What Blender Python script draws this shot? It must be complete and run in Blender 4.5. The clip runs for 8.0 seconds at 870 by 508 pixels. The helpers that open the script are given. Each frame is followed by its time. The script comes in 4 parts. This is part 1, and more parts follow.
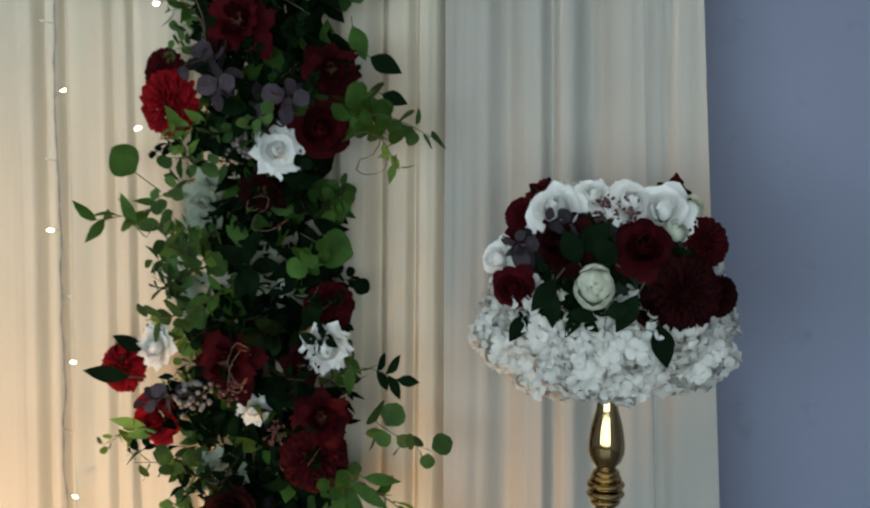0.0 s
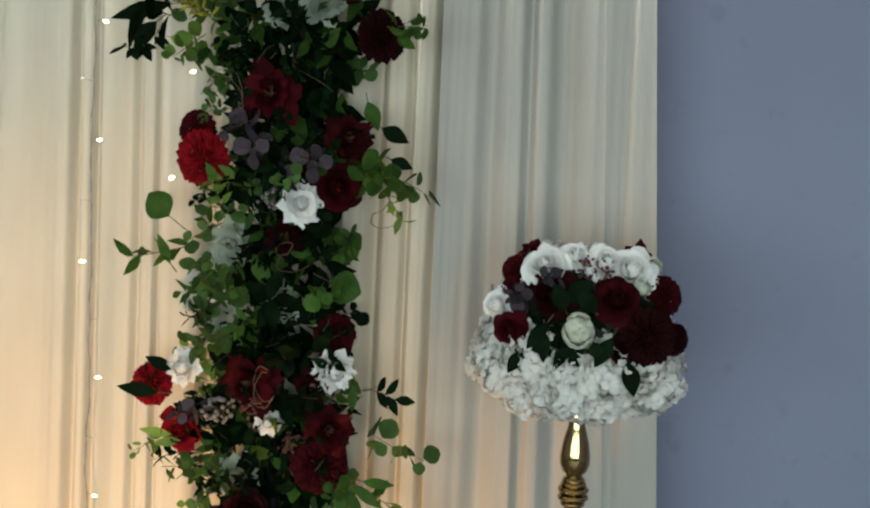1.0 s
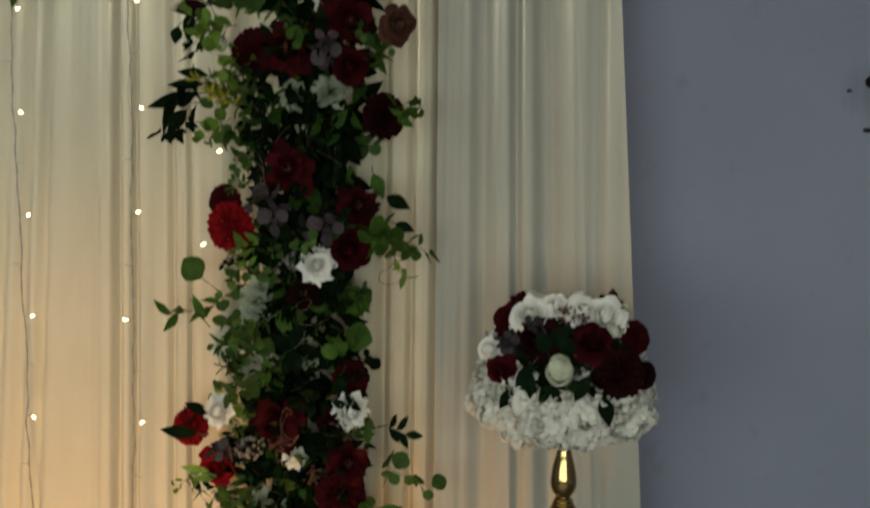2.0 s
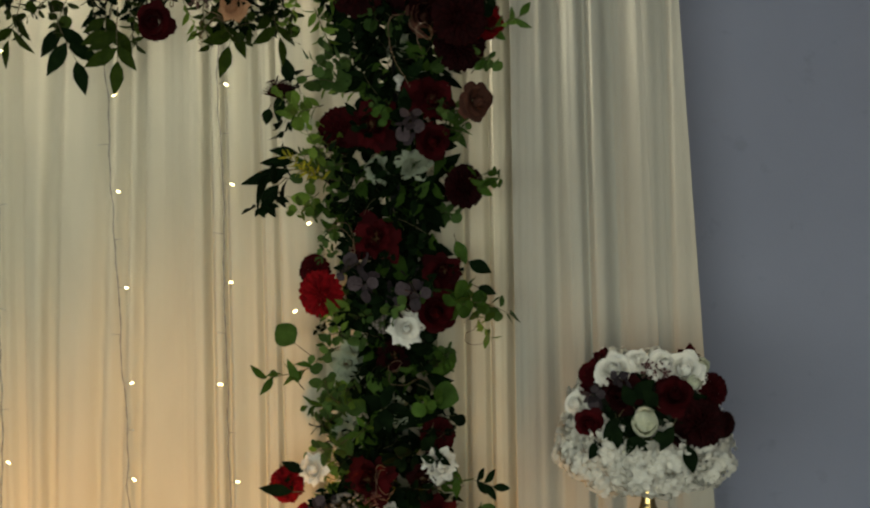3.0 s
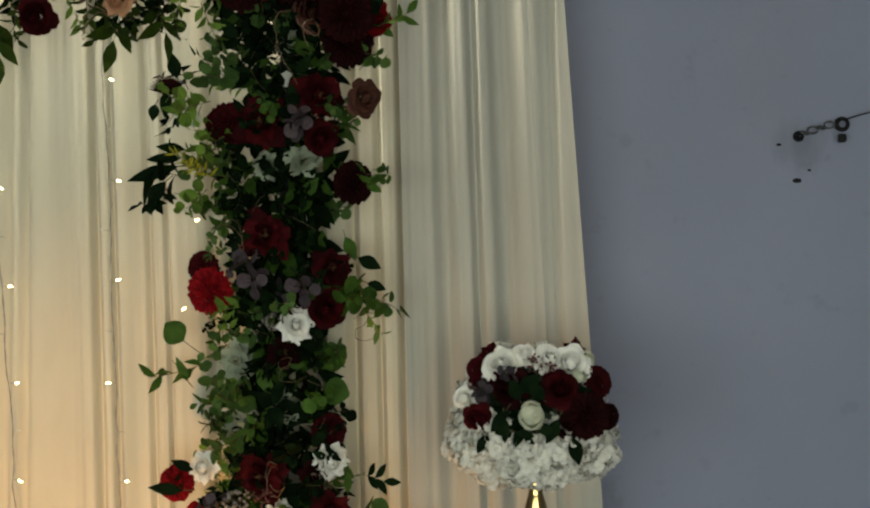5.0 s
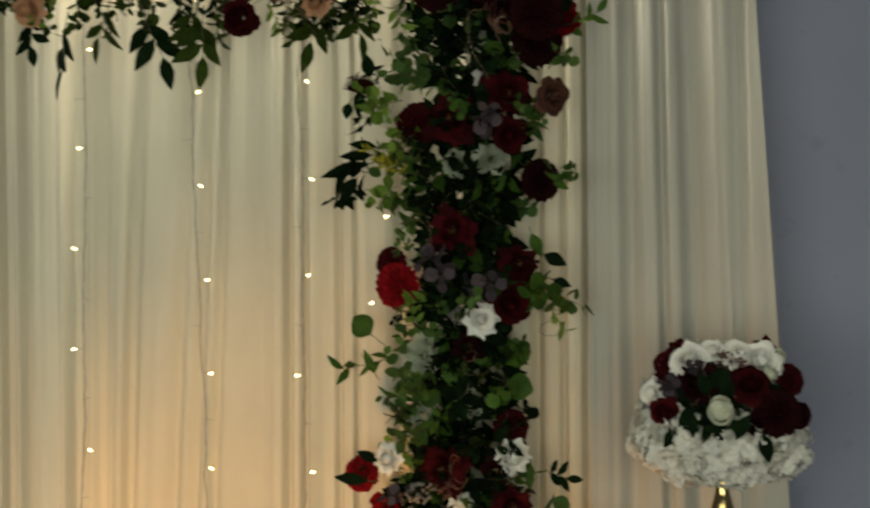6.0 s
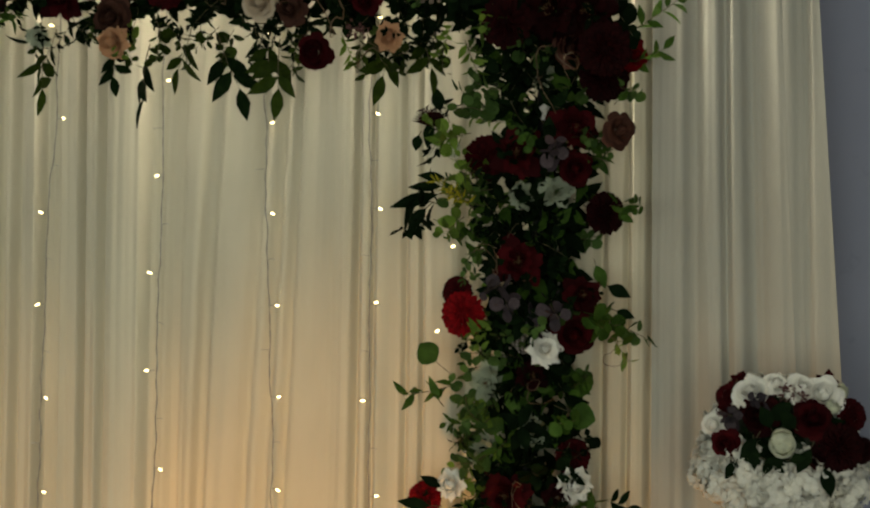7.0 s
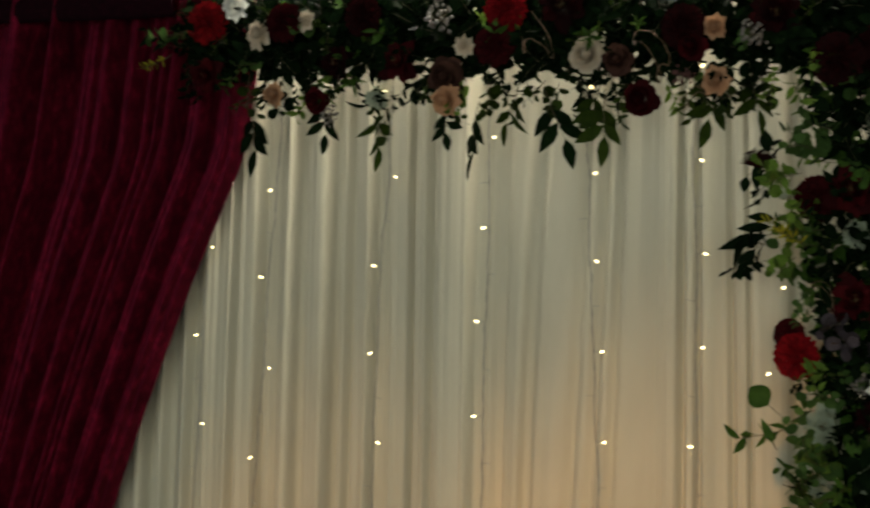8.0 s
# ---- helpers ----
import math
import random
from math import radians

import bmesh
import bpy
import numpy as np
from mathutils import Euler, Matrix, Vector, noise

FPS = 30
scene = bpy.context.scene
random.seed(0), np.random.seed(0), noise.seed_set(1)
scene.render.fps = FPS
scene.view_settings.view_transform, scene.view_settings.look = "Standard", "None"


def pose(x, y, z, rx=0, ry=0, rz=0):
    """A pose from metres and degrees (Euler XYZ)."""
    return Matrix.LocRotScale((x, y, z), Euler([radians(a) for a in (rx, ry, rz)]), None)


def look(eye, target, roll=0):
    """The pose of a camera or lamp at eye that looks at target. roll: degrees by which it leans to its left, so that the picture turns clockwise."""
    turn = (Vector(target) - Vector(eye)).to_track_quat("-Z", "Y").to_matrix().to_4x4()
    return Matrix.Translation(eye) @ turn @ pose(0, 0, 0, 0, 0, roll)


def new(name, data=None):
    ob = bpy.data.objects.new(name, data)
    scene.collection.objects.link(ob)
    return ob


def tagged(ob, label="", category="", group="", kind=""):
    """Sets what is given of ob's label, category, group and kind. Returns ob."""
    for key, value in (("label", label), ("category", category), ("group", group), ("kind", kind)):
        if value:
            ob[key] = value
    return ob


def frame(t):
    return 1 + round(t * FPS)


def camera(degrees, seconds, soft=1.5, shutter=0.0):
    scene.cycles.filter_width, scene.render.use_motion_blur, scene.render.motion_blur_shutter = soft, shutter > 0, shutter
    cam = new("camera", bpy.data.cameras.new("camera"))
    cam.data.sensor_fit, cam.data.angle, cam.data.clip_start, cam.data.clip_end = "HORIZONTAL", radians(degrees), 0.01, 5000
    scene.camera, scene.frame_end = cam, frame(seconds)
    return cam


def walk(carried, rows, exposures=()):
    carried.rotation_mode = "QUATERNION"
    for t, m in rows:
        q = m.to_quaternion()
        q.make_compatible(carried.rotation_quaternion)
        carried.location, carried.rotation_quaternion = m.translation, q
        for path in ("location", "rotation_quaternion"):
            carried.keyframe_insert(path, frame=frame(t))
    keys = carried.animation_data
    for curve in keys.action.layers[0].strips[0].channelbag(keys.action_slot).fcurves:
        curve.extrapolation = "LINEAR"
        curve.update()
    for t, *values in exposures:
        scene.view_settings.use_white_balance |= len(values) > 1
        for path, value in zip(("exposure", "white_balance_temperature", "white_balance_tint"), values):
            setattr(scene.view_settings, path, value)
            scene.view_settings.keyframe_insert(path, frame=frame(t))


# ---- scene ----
cam = camera(38.0, 8.0, soft=2.2, shutter=0.3)
PATH = [
    (0, (0.849, -2.210, 1.585), (0.407, -0.271, 1.368), 0.4),
    (0.3, (0.849, -2.400, 1.641), (0.443, -0.450, 1.413), 0.1),
    (0.5, (0.849, -2.447, 1.659), (0.525, -0.484, 1.454), 0.9),
    (0.6, (0.850, -2.455, 1.652), (0.573, -0.484, 1.457), 1.7),
    (0.8, (0.775, -2.534, 1.674), (0.501, -0.56, 1.465), 2.2),
    (1, (0.713, -2.632, 1.686), (0.455, -0.659, 1.487), 2.6),
    (1.5, (0.722, -2.793, 1.728), (0.406, -0.83, 1.519), 1.5),
    (2, (0.795, -2.96, 1.767), (0.506, -0.987, 1.615), 0.7),
    (2.2, (0.786, -3.03, 1.79), (0.509, -1.05, 1.726), 0.5),
    (3.3, (0.669, -3.169, 1.8), (0.334, -1.198, 1.735), -1.3),
    (3.5, (0.7, -3.181, 1.812), (0.387, -1.207, 1.745), -1.5),
    (4, (0.753, -3.18, 1.845), (0.538, -1.193, 1.758), -2.8),
    (5.5, (0.688, -3.153, 1.765), (0.515, -1.162, 1.691), -0.5),
    (5.8, (0.676, -3.172, 1.727), (0.356, -1.196, 1.684), -0.6),
    (6, (0.664, -3.196, 1.707), (0.24, -1.242, 1.691), -0.4),
    (6.5, (0.631, -3.244, 1.692), (0.126, -1.308, 1.708), 0.5),
    (7, (0.662, -3.263, 1.7), (0.147, -1.331, 1.735), 0.6),
    (7.3, (0.625, -3.296, 1.636), (0.017, -1.396, 1.718), 0.6),
    (7.5, (0.587, -3.321, 1.575), (-0.14, -1.463, 1.717), 0.6),
    (7.8, (0.558, -3.35, 1.538), (-0.28, -1.548, 1.73), 0.8),
    (8, (0.55, -3.366, 1.536), (-0.362, -1.597, 1.731), 1.0),
]
EXPOSURES = [(0.0, 0.42, 6100, 3), (0.8, 0.50, 6200, 3), (1.0, 0.52, 6500, 2), (1.5, 0.08, 7250, 2), (2.0, -0.06, 7800, 1), (3.5, -0.07, 8300, 1), (4.0, 0.20, 7900, 0), (5.5, 0.19, 8100, 1), (6.5, -0.28, 8600, 1), (7.0, -0.28, 8500, 1), (7.5, -0.27, 8200, 1), (8.0, -0.53, 7900, 1)]
walk(cam, [(t, look(e, a, r)) for t, e, a, r in PATH], EXPOSURES)

# ---- world, lamps ----
world = bpy.data.worlds.new("world")
scene.world = world
world.use_nodes = True
wn = world.node_tree
sky = wn.nodes.new("ShaderNodeTexSky")
sky.sky_type = "NISHITA"
sky.sun_disc = False
sky.sun_elevation, sky.sun_rotation = radians(28), radians(150)
wn.links.new(sky.outputs[0], wn.nodes["Background"].inputs[0])
wn.nodes["Background"].inputs[1].default_value = 0.10


def area_lamp(name, m, sx, sy, power, colour):
    d = bpy.data.lights.new(name, "AREA")
    d.shape, d.size, d.size_y, d.energy, d.color = "RECTANGLE", sx, sy, power, colour
    ob = new(name, d)
    ob.matrix_world = m
    return ob


def spot_lamp(name, eye, target, power, colour, cone, radius):
    d = bpy.data.lights.new(name, "SPOT")
    d.energy, d.color, d.spot_size, d.spot_blend, d.shadow_soft_size = power, colour, radians(cone), 0.55, radius
    ob = new(name, d)
    ob.matrix_world = look(eye, target)
    return ob


# daylight in a wide window opening assumed behind the camera, a fill strip added over the curtain top, and warm
# uplights on the floor
area_lamp("window_daylight", look((0.1, -5.35, 1.45), (0.0, 0, 1.75)), 6.4, 1.7, 160, (0.76, 0.88, 1.0))
# added fill that brightens the voile's top; no such lamp is known
area_lamp("curtain_fill_light", look((-0.75, -0.10, 3.0), (-0.75, -0.05, 2.0)), 2.4, 0.05, 52, (1.0, 0.98, 0.97))
spot_lamp("uplight_lamp", (-0.50, -1.05, 0.10), (-0.42, 0.0, 0.74), 66, (1.0, 0.46, 0.125), 64, 0.04)
spot_lamp("uplight_lamp", (0.24, -0.34, 0.10), (0.31, 0.0, 1.40), 38, (1.0, 0.46, 0.125), 56, 0.04)
spot_lamp("uplight_lamp", (-1.55, -1.05, 0.10), (-1.48, 0.0, 0.66), 38, (1.0, 0.46, 0.125), 64, 0.04)


# ---- materials ----
def nodes_of(name):
    m = bpy.data.materials.new(name)
    m.use_nodes = True
    nt = m.node_tree
    return m, nt, nt.nodes["Principled BSDF"], nt.nodes["Material Output"]


def noise_node(nt, scale, detail=4, rough=0.6, stretch=None):
    n = nt.nodes.new("ShaderNodeTexNoise")
    n.inputs["Scale"].default_value, n.inputs["Detail"].default_value, n.inputs["Roughness"].default_value = scale, detail, rough
    tc = nt.nodes.new("ShaderNodeTexCoord")
    if stretch:
        mp = nt.nodes.new("ShaderNodeMapping")
        mp.inputs["Scale"].default_value = stretch
        nt.links.new(tc.outputs["Object"], mp.inputs[0])
        nt.links.new(mp.outputs[0], n.inputs["Vector"])
    else:
        nt.links.new(tc.outputs["Object"], n.inputs["Vector"])
    return n.outputs["Fac"]


def ramp_node(nt, fac, stops):
    r = nt.nodes.new("ShaderNodeValToRGB")
    while len(r.color_ramp.elements) < len(stops):
        r.color_ramp.elements.new(0.5)
    for e, (p, c) in zip(r.color_ramp.elements, stops):
        e.position, e.color = p, (*c, 1)
    nt.links.new(fac, r.inputs[0])
    return r.outputs[0]


def blend_node(nt, a, b, fac, mode="MIX"):
    x = nt.nodes.new("ShaderNodeMix")
    x.data_type, x.blend_type = "RGBA", mode
    for k, v in ((0, fac), (6, a), (7, b)):
        if isinstance(v, (int, float)):
            x.inputs[k].default_value = v
        elif isinstance(v, tuple):
            x.inputs[k].default_value = (*v, 1)
        else:
            nt.links.new(v, x.inputs[k])
    return x.outputs[2]


def bump_node(nt, bsdf, height, strength, distance):
    b = nt.nodes.new("ShaderNodeBump")
    b.inputs["Strength"].default_value, b.inputs["Distance"].default_value = strength, distance
    nt.links.new(height, b.inputs["Height"])
    nt.links.new(b.outputs[0], bsdf.inputs["Normal"])


def petal_mat(name, dark, mid, light, through_light=0.2, rough=0.65, scale=60, island=True, spread=1.0, gloss=0.05):
    """Cloth or leaf: colour varies from piece to piece and within a piece; some light passes through."""
    m, nt, b, out = nodes_of(name)
    col = ramp_node(nt, noise_node(nt, scale, 5), [(0.25, dark), (0.5, mid), (0.8, light)])
    g = nt.nodes.new("ShaderNodeNewGeometry")
    o = nt.nodes.new("ShaderNodeObjectInfo")
    var = ramp_node(nt, g.outputs["Random Per Island"], [(0.0, (0.55, 0.55, 0.55)), (1.0, (1.25, 1.2, 1.15))])
    col = blend_node(nt, col, var, 1.0 if island else 0.25, "MULTIPLY")
    var2 = ramp_node(nt, o.outputs["Random"], [(0.0, (0.7, 0.72, 0.7)), (1.0, (1.2, 1.15, 1.1))])
    col = blend_node(nt, col, var2, spread, "MULTIPLY")
    nt.links.new(col, b.inputs["Base Color"])
    b.inputs["Roughness"].default_value = rough
    b.inputs["Specular IOR Level"].default_value = gloss
    bump_node(nt, b, noise_node(nt, 220, 3), 0.35, 0.002)
    tr = nt.nodes.new("ShaderNodeBsdfTranslucent")
    nt.links.new(col, tr.inputs[0])
    mx = nt.nodes.new("ShaderNodeMixShader")
    mx.inputs[0].default_value = through_light
    nt.links.new(b.outputs[0], mx.inputs[1])
    nt.links.new(tr.outputs[0], mx.inputs[2])
    nt.links.new(mx.outputs[0], out.inputs[0])
    return m


def plain_mat(name, dark, light, rough, scale=40, metal=0.0, bump=0.2, dist=0.002, stretch=None):
    m, nt, b, out = nodes_of(name)
    f = noise_node(nt, scale, 5, 0.6, stretch)
    nt.links.new(ramp_node(nt, f, [(0.3, dark), (0.7, light)]), b.inputs["Base Color"])
    b.inputs["Roughness"].default_value, b.inputs["Metallic"].default_value = rough, metal
    bump_node(nt, b, f, bump, dist)
    return m


RED = petal_mat("red_cloth", (0.12, 0.002, 0.005), (0.18, 0.004, 0.008), (0.27, 0.010, 0.014))
CRIMSON = petal_mat("crimson_cloth", (0.020, 0.0014, 0.0026), (0.042, 0.0028, 0.0048), (0.085, 0.008, 0.011))
WINE = petal_mat("wine_cloth", (0.007, 0.001, 0.0014), (0.014, 0.0016, 0.0022), (0.030, 0.0036, 0.0046))
WHITE = petal_mat("white_cloth", (0.76, 0.76, 0.72), (0.83, 0.83, 0.79), (0.87, 0.87, 0.84), 0.25, island=False, spread=0.2)
CREAM = petal_mat("cream_cloth", (0.58, 0.61, 0.47), (0.68, 0.71, 0.57), (0.76, 0.78, 0.66), 0.3, island=False, spread=0.3)
# WHITE made duller and creamier: the ball's underside shade and warmth put into colour
SNOW = petal_mat("white_floret_cloth", (0.66, 0.65, 0.58), (0.74, 0.73, 0.67), (0.80, 0.79, 0.74), 0.3, island=False, spread=0.2)
# greenish white dulled, so the shade among the leaves is in the colour
PALE = petal_mat("shaded_green_white_cloth", (0.30, 0.36, 0.27), (0.40, 0.46, 0.36), (0.50, 0.55, 0.46), 0.35, island=False, spread=0.4)
PEACH = petal_mat("peach_cloth", (0.40, 0.21, 0.12), (0.50, 0.28, 0.17), (0.60, 0.37, 0.24), 0.25, island=False)
IVORY = petal_mat("ivory_cloth", (0.50, 0.41, 0.31), (0.60, 0.50, 0.39), (0.68, 0.59, 0.48), 0.25, island=False, spread=0.4)
DUSTY = petal_mat("dusty_rose_cloth", (0.055, 0.024, 0.018), (0.08, 0.036, 0.028), (0.12, 0.058, 0.045))
PURPLE = petal_mat("dusty_purple_leaf", (0.034, 0.028, 0.036), (0.054, 0.045, 0.056), (0.085, 0.07, 0.086))
GREEN = petal_mat("green_leaf", (0.034, 0.078, 0.014), (0.054, 0.124, 0.024), (0.09, 0.185, 0.04), 0.45, 0.45, 30)
BLUEGREEN = petal_mat("blue_green_leaf", (0.050, 0.104, 0.030), (0.078, 0.160, 0.047), (0.125, 0.23, 0.075), 0.45, 0.55, 30)
# near-black green for dark leaves, also painting the shade inside the foliage
DARK_SHADED_GREEN = petal_mat("dark_and_shaded_leaf", (0.002, 0.006, 0.002), (0.0035, 0.010, 0.0035), (0.008, 0.020, 0.006), 0.15, 0.6, 30, gloss=0.02)
OLIVE = petal_mat("olive_leaf", (0.012, 0.024, 0.004), (0.022, 0.042, 0.007), (0.04, 0.07, 0.012), 0.3, 0.5, 30)
LIME = petal_mat("light_green_leaf", (0.10, 0.19, 0.03), (0.15, 0.26, 0.05), (0.22, 0.33, 0.08), 0.3, 0.5, 30)
YELLOW = petal_mat("yellow_bloom", (0.22, 0.22, 0.02), (0.32, 0.31, 0.035), (0.42, 0.40, 0.06), 0.25)
BERRY = plain_mat("grey_berry", (0.09, 0.075, 0.07), (0.22, 0.20, 0.18), 0.6, 90)
PINKBERRY = plain_mat("pink_berry", (0.05, 0.014, 0.016), (0.10, 0.03, 0.03), 0.6, 90)
STEM = plain_mat("brown_stem", (0.05, 0.04, 0.02), (0.10, 0.08, 0.04), 0.7, 90)
TWIG = plain_mat("pale_twig", (0.09, 0.055, 0.03), (0.17, 0.10, 0.06), 0.7, 90)
BLACKMETAL = plain_mat("black_metal", (0.004, 0.005, 0.006), (0.012, 0.013, 0.015), 0.6, 30)
BLACKMETAL.node_tree.nodes["Principled BSDF"].inputs["Specular IOR Level"].default_value = 0.12
GOLD = plain_mat("polished_gold", (0.40, 0.27, 0.11), (0.50, 0.35, 0.15), 0.09, 25, 1.0, 0.03)
WIRE = plain_mat("clear_wire", (0.18, 0.17, 0.15), (0.30, 0.28, 0.25), 0.35, 60)
# foam green taken near black, painting shade into the ball's gaps
FOAM = plain_mat("florist_foam", (0.006, 0.014, 0.006), (0.012, 0.024, 0.010), 0.95, 40)


def cloth_mat(name, dark, light, through_light, rough, sheen, weave):
    m, nt, b, out = nodes_of(name)
    f = noise_node(nt, 5, 4, 0.55, (1, 1, 0.35))
    col = ramp_node(nt, f, [(0.3, dark), (0.7, light)])
    nt.links.new(col, b.inputs["Base Color"])
    b.inputs["Roughness"].default_value = rough
    b.inputs["Specular IOR Level"].default_value = 0.15
    b.inputs["Sheen Weight"].default_value = sheen
    bump_node(nt, b, noise_node(nt, weave, 3, 0.6, (1, 1, 0.25)), 0.3, 0.003)
    tr = nt.nodes.new("ShaderNodeBsdfTranslucent")
    nt.links.new(col, tr.inputs[0])
    mx = nt.nodes.new("ShaderNodeMixShader")
    mx.inputs[0].default_value = through_light
    nt.links.new(b.outputs[0], mx.inputs[1])
    nt.links.new(tr.outputs[0], mx.inputs[2])
    nt.links.new(mx.outputs[0], out.inputs[0])
    return m


VOILE = cloth_mat("ivory_voile", (0.55, 0.52, 0.415), (0.63, 0.595, 0.48), 0.2, 0.85, 0.1, 160)
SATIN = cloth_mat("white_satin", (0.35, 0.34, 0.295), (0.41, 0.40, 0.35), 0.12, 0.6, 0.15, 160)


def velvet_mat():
    """Crushed pile: noise paints into the colour the dark of pile lying away and the magenta sheen of pile lying
    towards the light.
    """
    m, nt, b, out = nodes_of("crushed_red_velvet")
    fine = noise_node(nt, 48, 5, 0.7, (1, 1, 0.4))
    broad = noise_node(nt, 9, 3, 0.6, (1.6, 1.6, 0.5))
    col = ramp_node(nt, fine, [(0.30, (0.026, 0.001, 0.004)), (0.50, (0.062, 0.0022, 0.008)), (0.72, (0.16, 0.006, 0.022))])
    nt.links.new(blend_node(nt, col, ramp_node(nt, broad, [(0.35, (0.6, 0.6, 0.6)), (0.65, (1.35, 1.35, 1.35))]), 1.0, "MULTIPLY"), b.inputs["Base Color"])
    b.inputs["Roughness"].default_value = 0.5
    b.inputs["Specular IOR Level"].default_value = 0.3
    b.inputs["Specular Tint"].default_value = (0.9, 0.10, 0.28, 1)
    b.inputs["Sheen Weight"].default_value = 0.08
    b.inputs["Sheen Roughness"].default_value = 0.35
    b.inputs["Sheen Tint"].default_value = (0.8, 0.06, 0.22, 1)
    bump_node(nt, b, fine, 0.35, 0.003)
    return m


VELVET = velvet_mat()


def wall_mat():
    m, nt, b, out = nodes_of("blue_grey_paint")
    f = noise_node(nt, 1.6, 6, 0.6)
    col = ramp_node(nt, f, [(0.3, (0.165, 0.180, 0.245)), (0.7, (0.19, 0.205, 0.275))])
    spots = ramp_node(nt, noise_node(nt, 14, 3, 0.5), [(0.28, (0.8, 0.8, 0.8)), (0.36, (1, 1, 1))])
    col = blend_node(nt, col, spots, 0.6, "MULTIPLY")
    # grey smear rubbed into the paint below the chain's bracket
    tc, far = nt.nodes.new("ShaderNodeTexCoord"), nt.nodes.new("ShaderNodeVectorMath")
    far.operation = "DISTANCE"
    far.inputs[1].default_value = (1.378, 0.16, 1.935)
    nt.links.new(tc.outputs["Object"], far.inputs[0])
    smear = blend_node(nt, far.outputs["Value"], noise_node(nt, 22, 4, 0.6, (1, 1, 0.5)), 0.12)
    col = blend_node(nt, col, ramp_node(nt, smear, [(0.065, (0.62, 0.62, 0.62)), (0.13, (1, 1, 1))]), 0.7, "MULTIPLY")
    nt.links.new(col, b.inputs["Base Color"])
    b.inputs["Roughness"].default_value = 0.75
    bump_node(nt, b, noise_node(nt, 120, 4), 0.15, 0.003)
    return m


WALL = wall_mat()
CEIL = plain_mat("white_ceiling_paint", (0.70, 0.70, 0.68), (0.78, 0.78, 0.76), 0.8, 3)
FLOORM = plain_mat("grey_vinyl", (0.10, 0.095, 0.09), (0.16, 0.15, 0.14), 0.45, 4)


def glow_mat(name, colour, strength):
    m, nt, b, out = nodes_of(name)
    b.inputs["Base Color"].default_value = (0.8, 0.75, 0.6, 1)
    b.inputs["Roughness"].default_value = 0.2
    b.inputs["Emission Color"].default_value = (*colour, 1)
    b.inputs["Emission Strength"].default_value = strength
    return m


BULB_LIT = glow_mat("lit_bulb", (1.0, 0.80, 0.45), 9.0)
BULB_OFF = plain_mat("clear_bulb", (0.5, 0.48, 0.42), (0.6, 0.58, 0.5), 0.15, 50)


# ---- mesh tools ----
class Soup:
    """Collects vertices and faces of many small pieces, each with a material slot."""

    def __init__(self):
        self.v, self.f, self.s = [], [], []

    def grid(self, rows, slot=0, closed=False):
        base, n = len(self.v), len(rows[0])
        for r in rows:
            self.v.extend(tuple(p) for p in r)
        for i in range(len(rows) - 1):
            for j in range(n if closed else n - 1):
                k = (j + 1) % n
                a, b = base + i * n, base + (i + 1) * n
                self.f.append((a + j, a + k, b + k, b + j))
                self.s.append(slot)

    def tube(self, path, radius, slot=0, sides=5):
        rows = []
        for i, p in enumerate(path):
            a, b = Vector(path[max(i - 1, 0)]), Vector(path[min(i + 1, len(path) - 1)])
            d = (b - a).normalized()
            u = d.orthogonal().normalized()
            w = d.cross(u)
            r = radius(i / (len(path) - 1)) if callable(radius) else radius
            rows.append([Vector(p) + r * (math.cos(t) * u + math.sin(t) * w) for t in (2 * math.pi * k / sides for k in range(sides))])
        self.grid(rows, slot, True)

    def ball(self, c, r, slot=0, n=6, m=4):
        c = Vector(c)
        rows = []
        for i in range(m + 1):
            a = math.pi * i / m
            rows.append([c + Vector((r * math.sin(a) * math.cos(2 * math.pi * k / n), r * math.sin(a) * math.sin(2 * math.pi * k / n), r * math.cos(a))) for k in range(n)])
        self.grid(rows, slot, True)

    def mesh(self, name, mats, smooth=True):
        me = bpy.data.meshes.new(name)
        me.from_pydata([tuple(p) for p in self.v], [], self.f)
        for m in mats:
            me.materials.append(m)
        me.polygons.foreach_set("material_index", self.s)
        if smooth:
            me.polygons.foreach_set("use_smooth", [True] * len(self.f))
        me.update()
        return me


def part(name, me, parent, m=None, label=""):
    ob = new(name, me)
    ob.parent = parent
    if m is not None:
        ob.matrix_basis = m
    return tagged(ob, label=label)


def thing(name, me, m, label, category, group="", kind=""):
    ob = new(name, me)
    ob.matrix_basis = m
    return tagged(ob, label, category, group, kind)


def facing(p, direction, spin, size):
    """A pose at p whose +z points along direction, turned by spin and scaled."""
    q = Vector(direction).to_track_quat("Z", "Y")
    return Matrix.LocRotScale(p, q @ Euler((0, 0, spin)).to_quaternion(), (size, size, size))


# ---- flowers: unit radius, +z is the face ----
ROUND = (0.30, 0.72, 1.0, 0.96, 0.62)
POINT = (0.45, 0.95, 1.0, 0.62, 0.03)
LEAFW = (0.06, 0.80, 1.0, 0.62, 0.02)
DISC = (0.12, 0.85, 1.05, 0.90, 0.30)


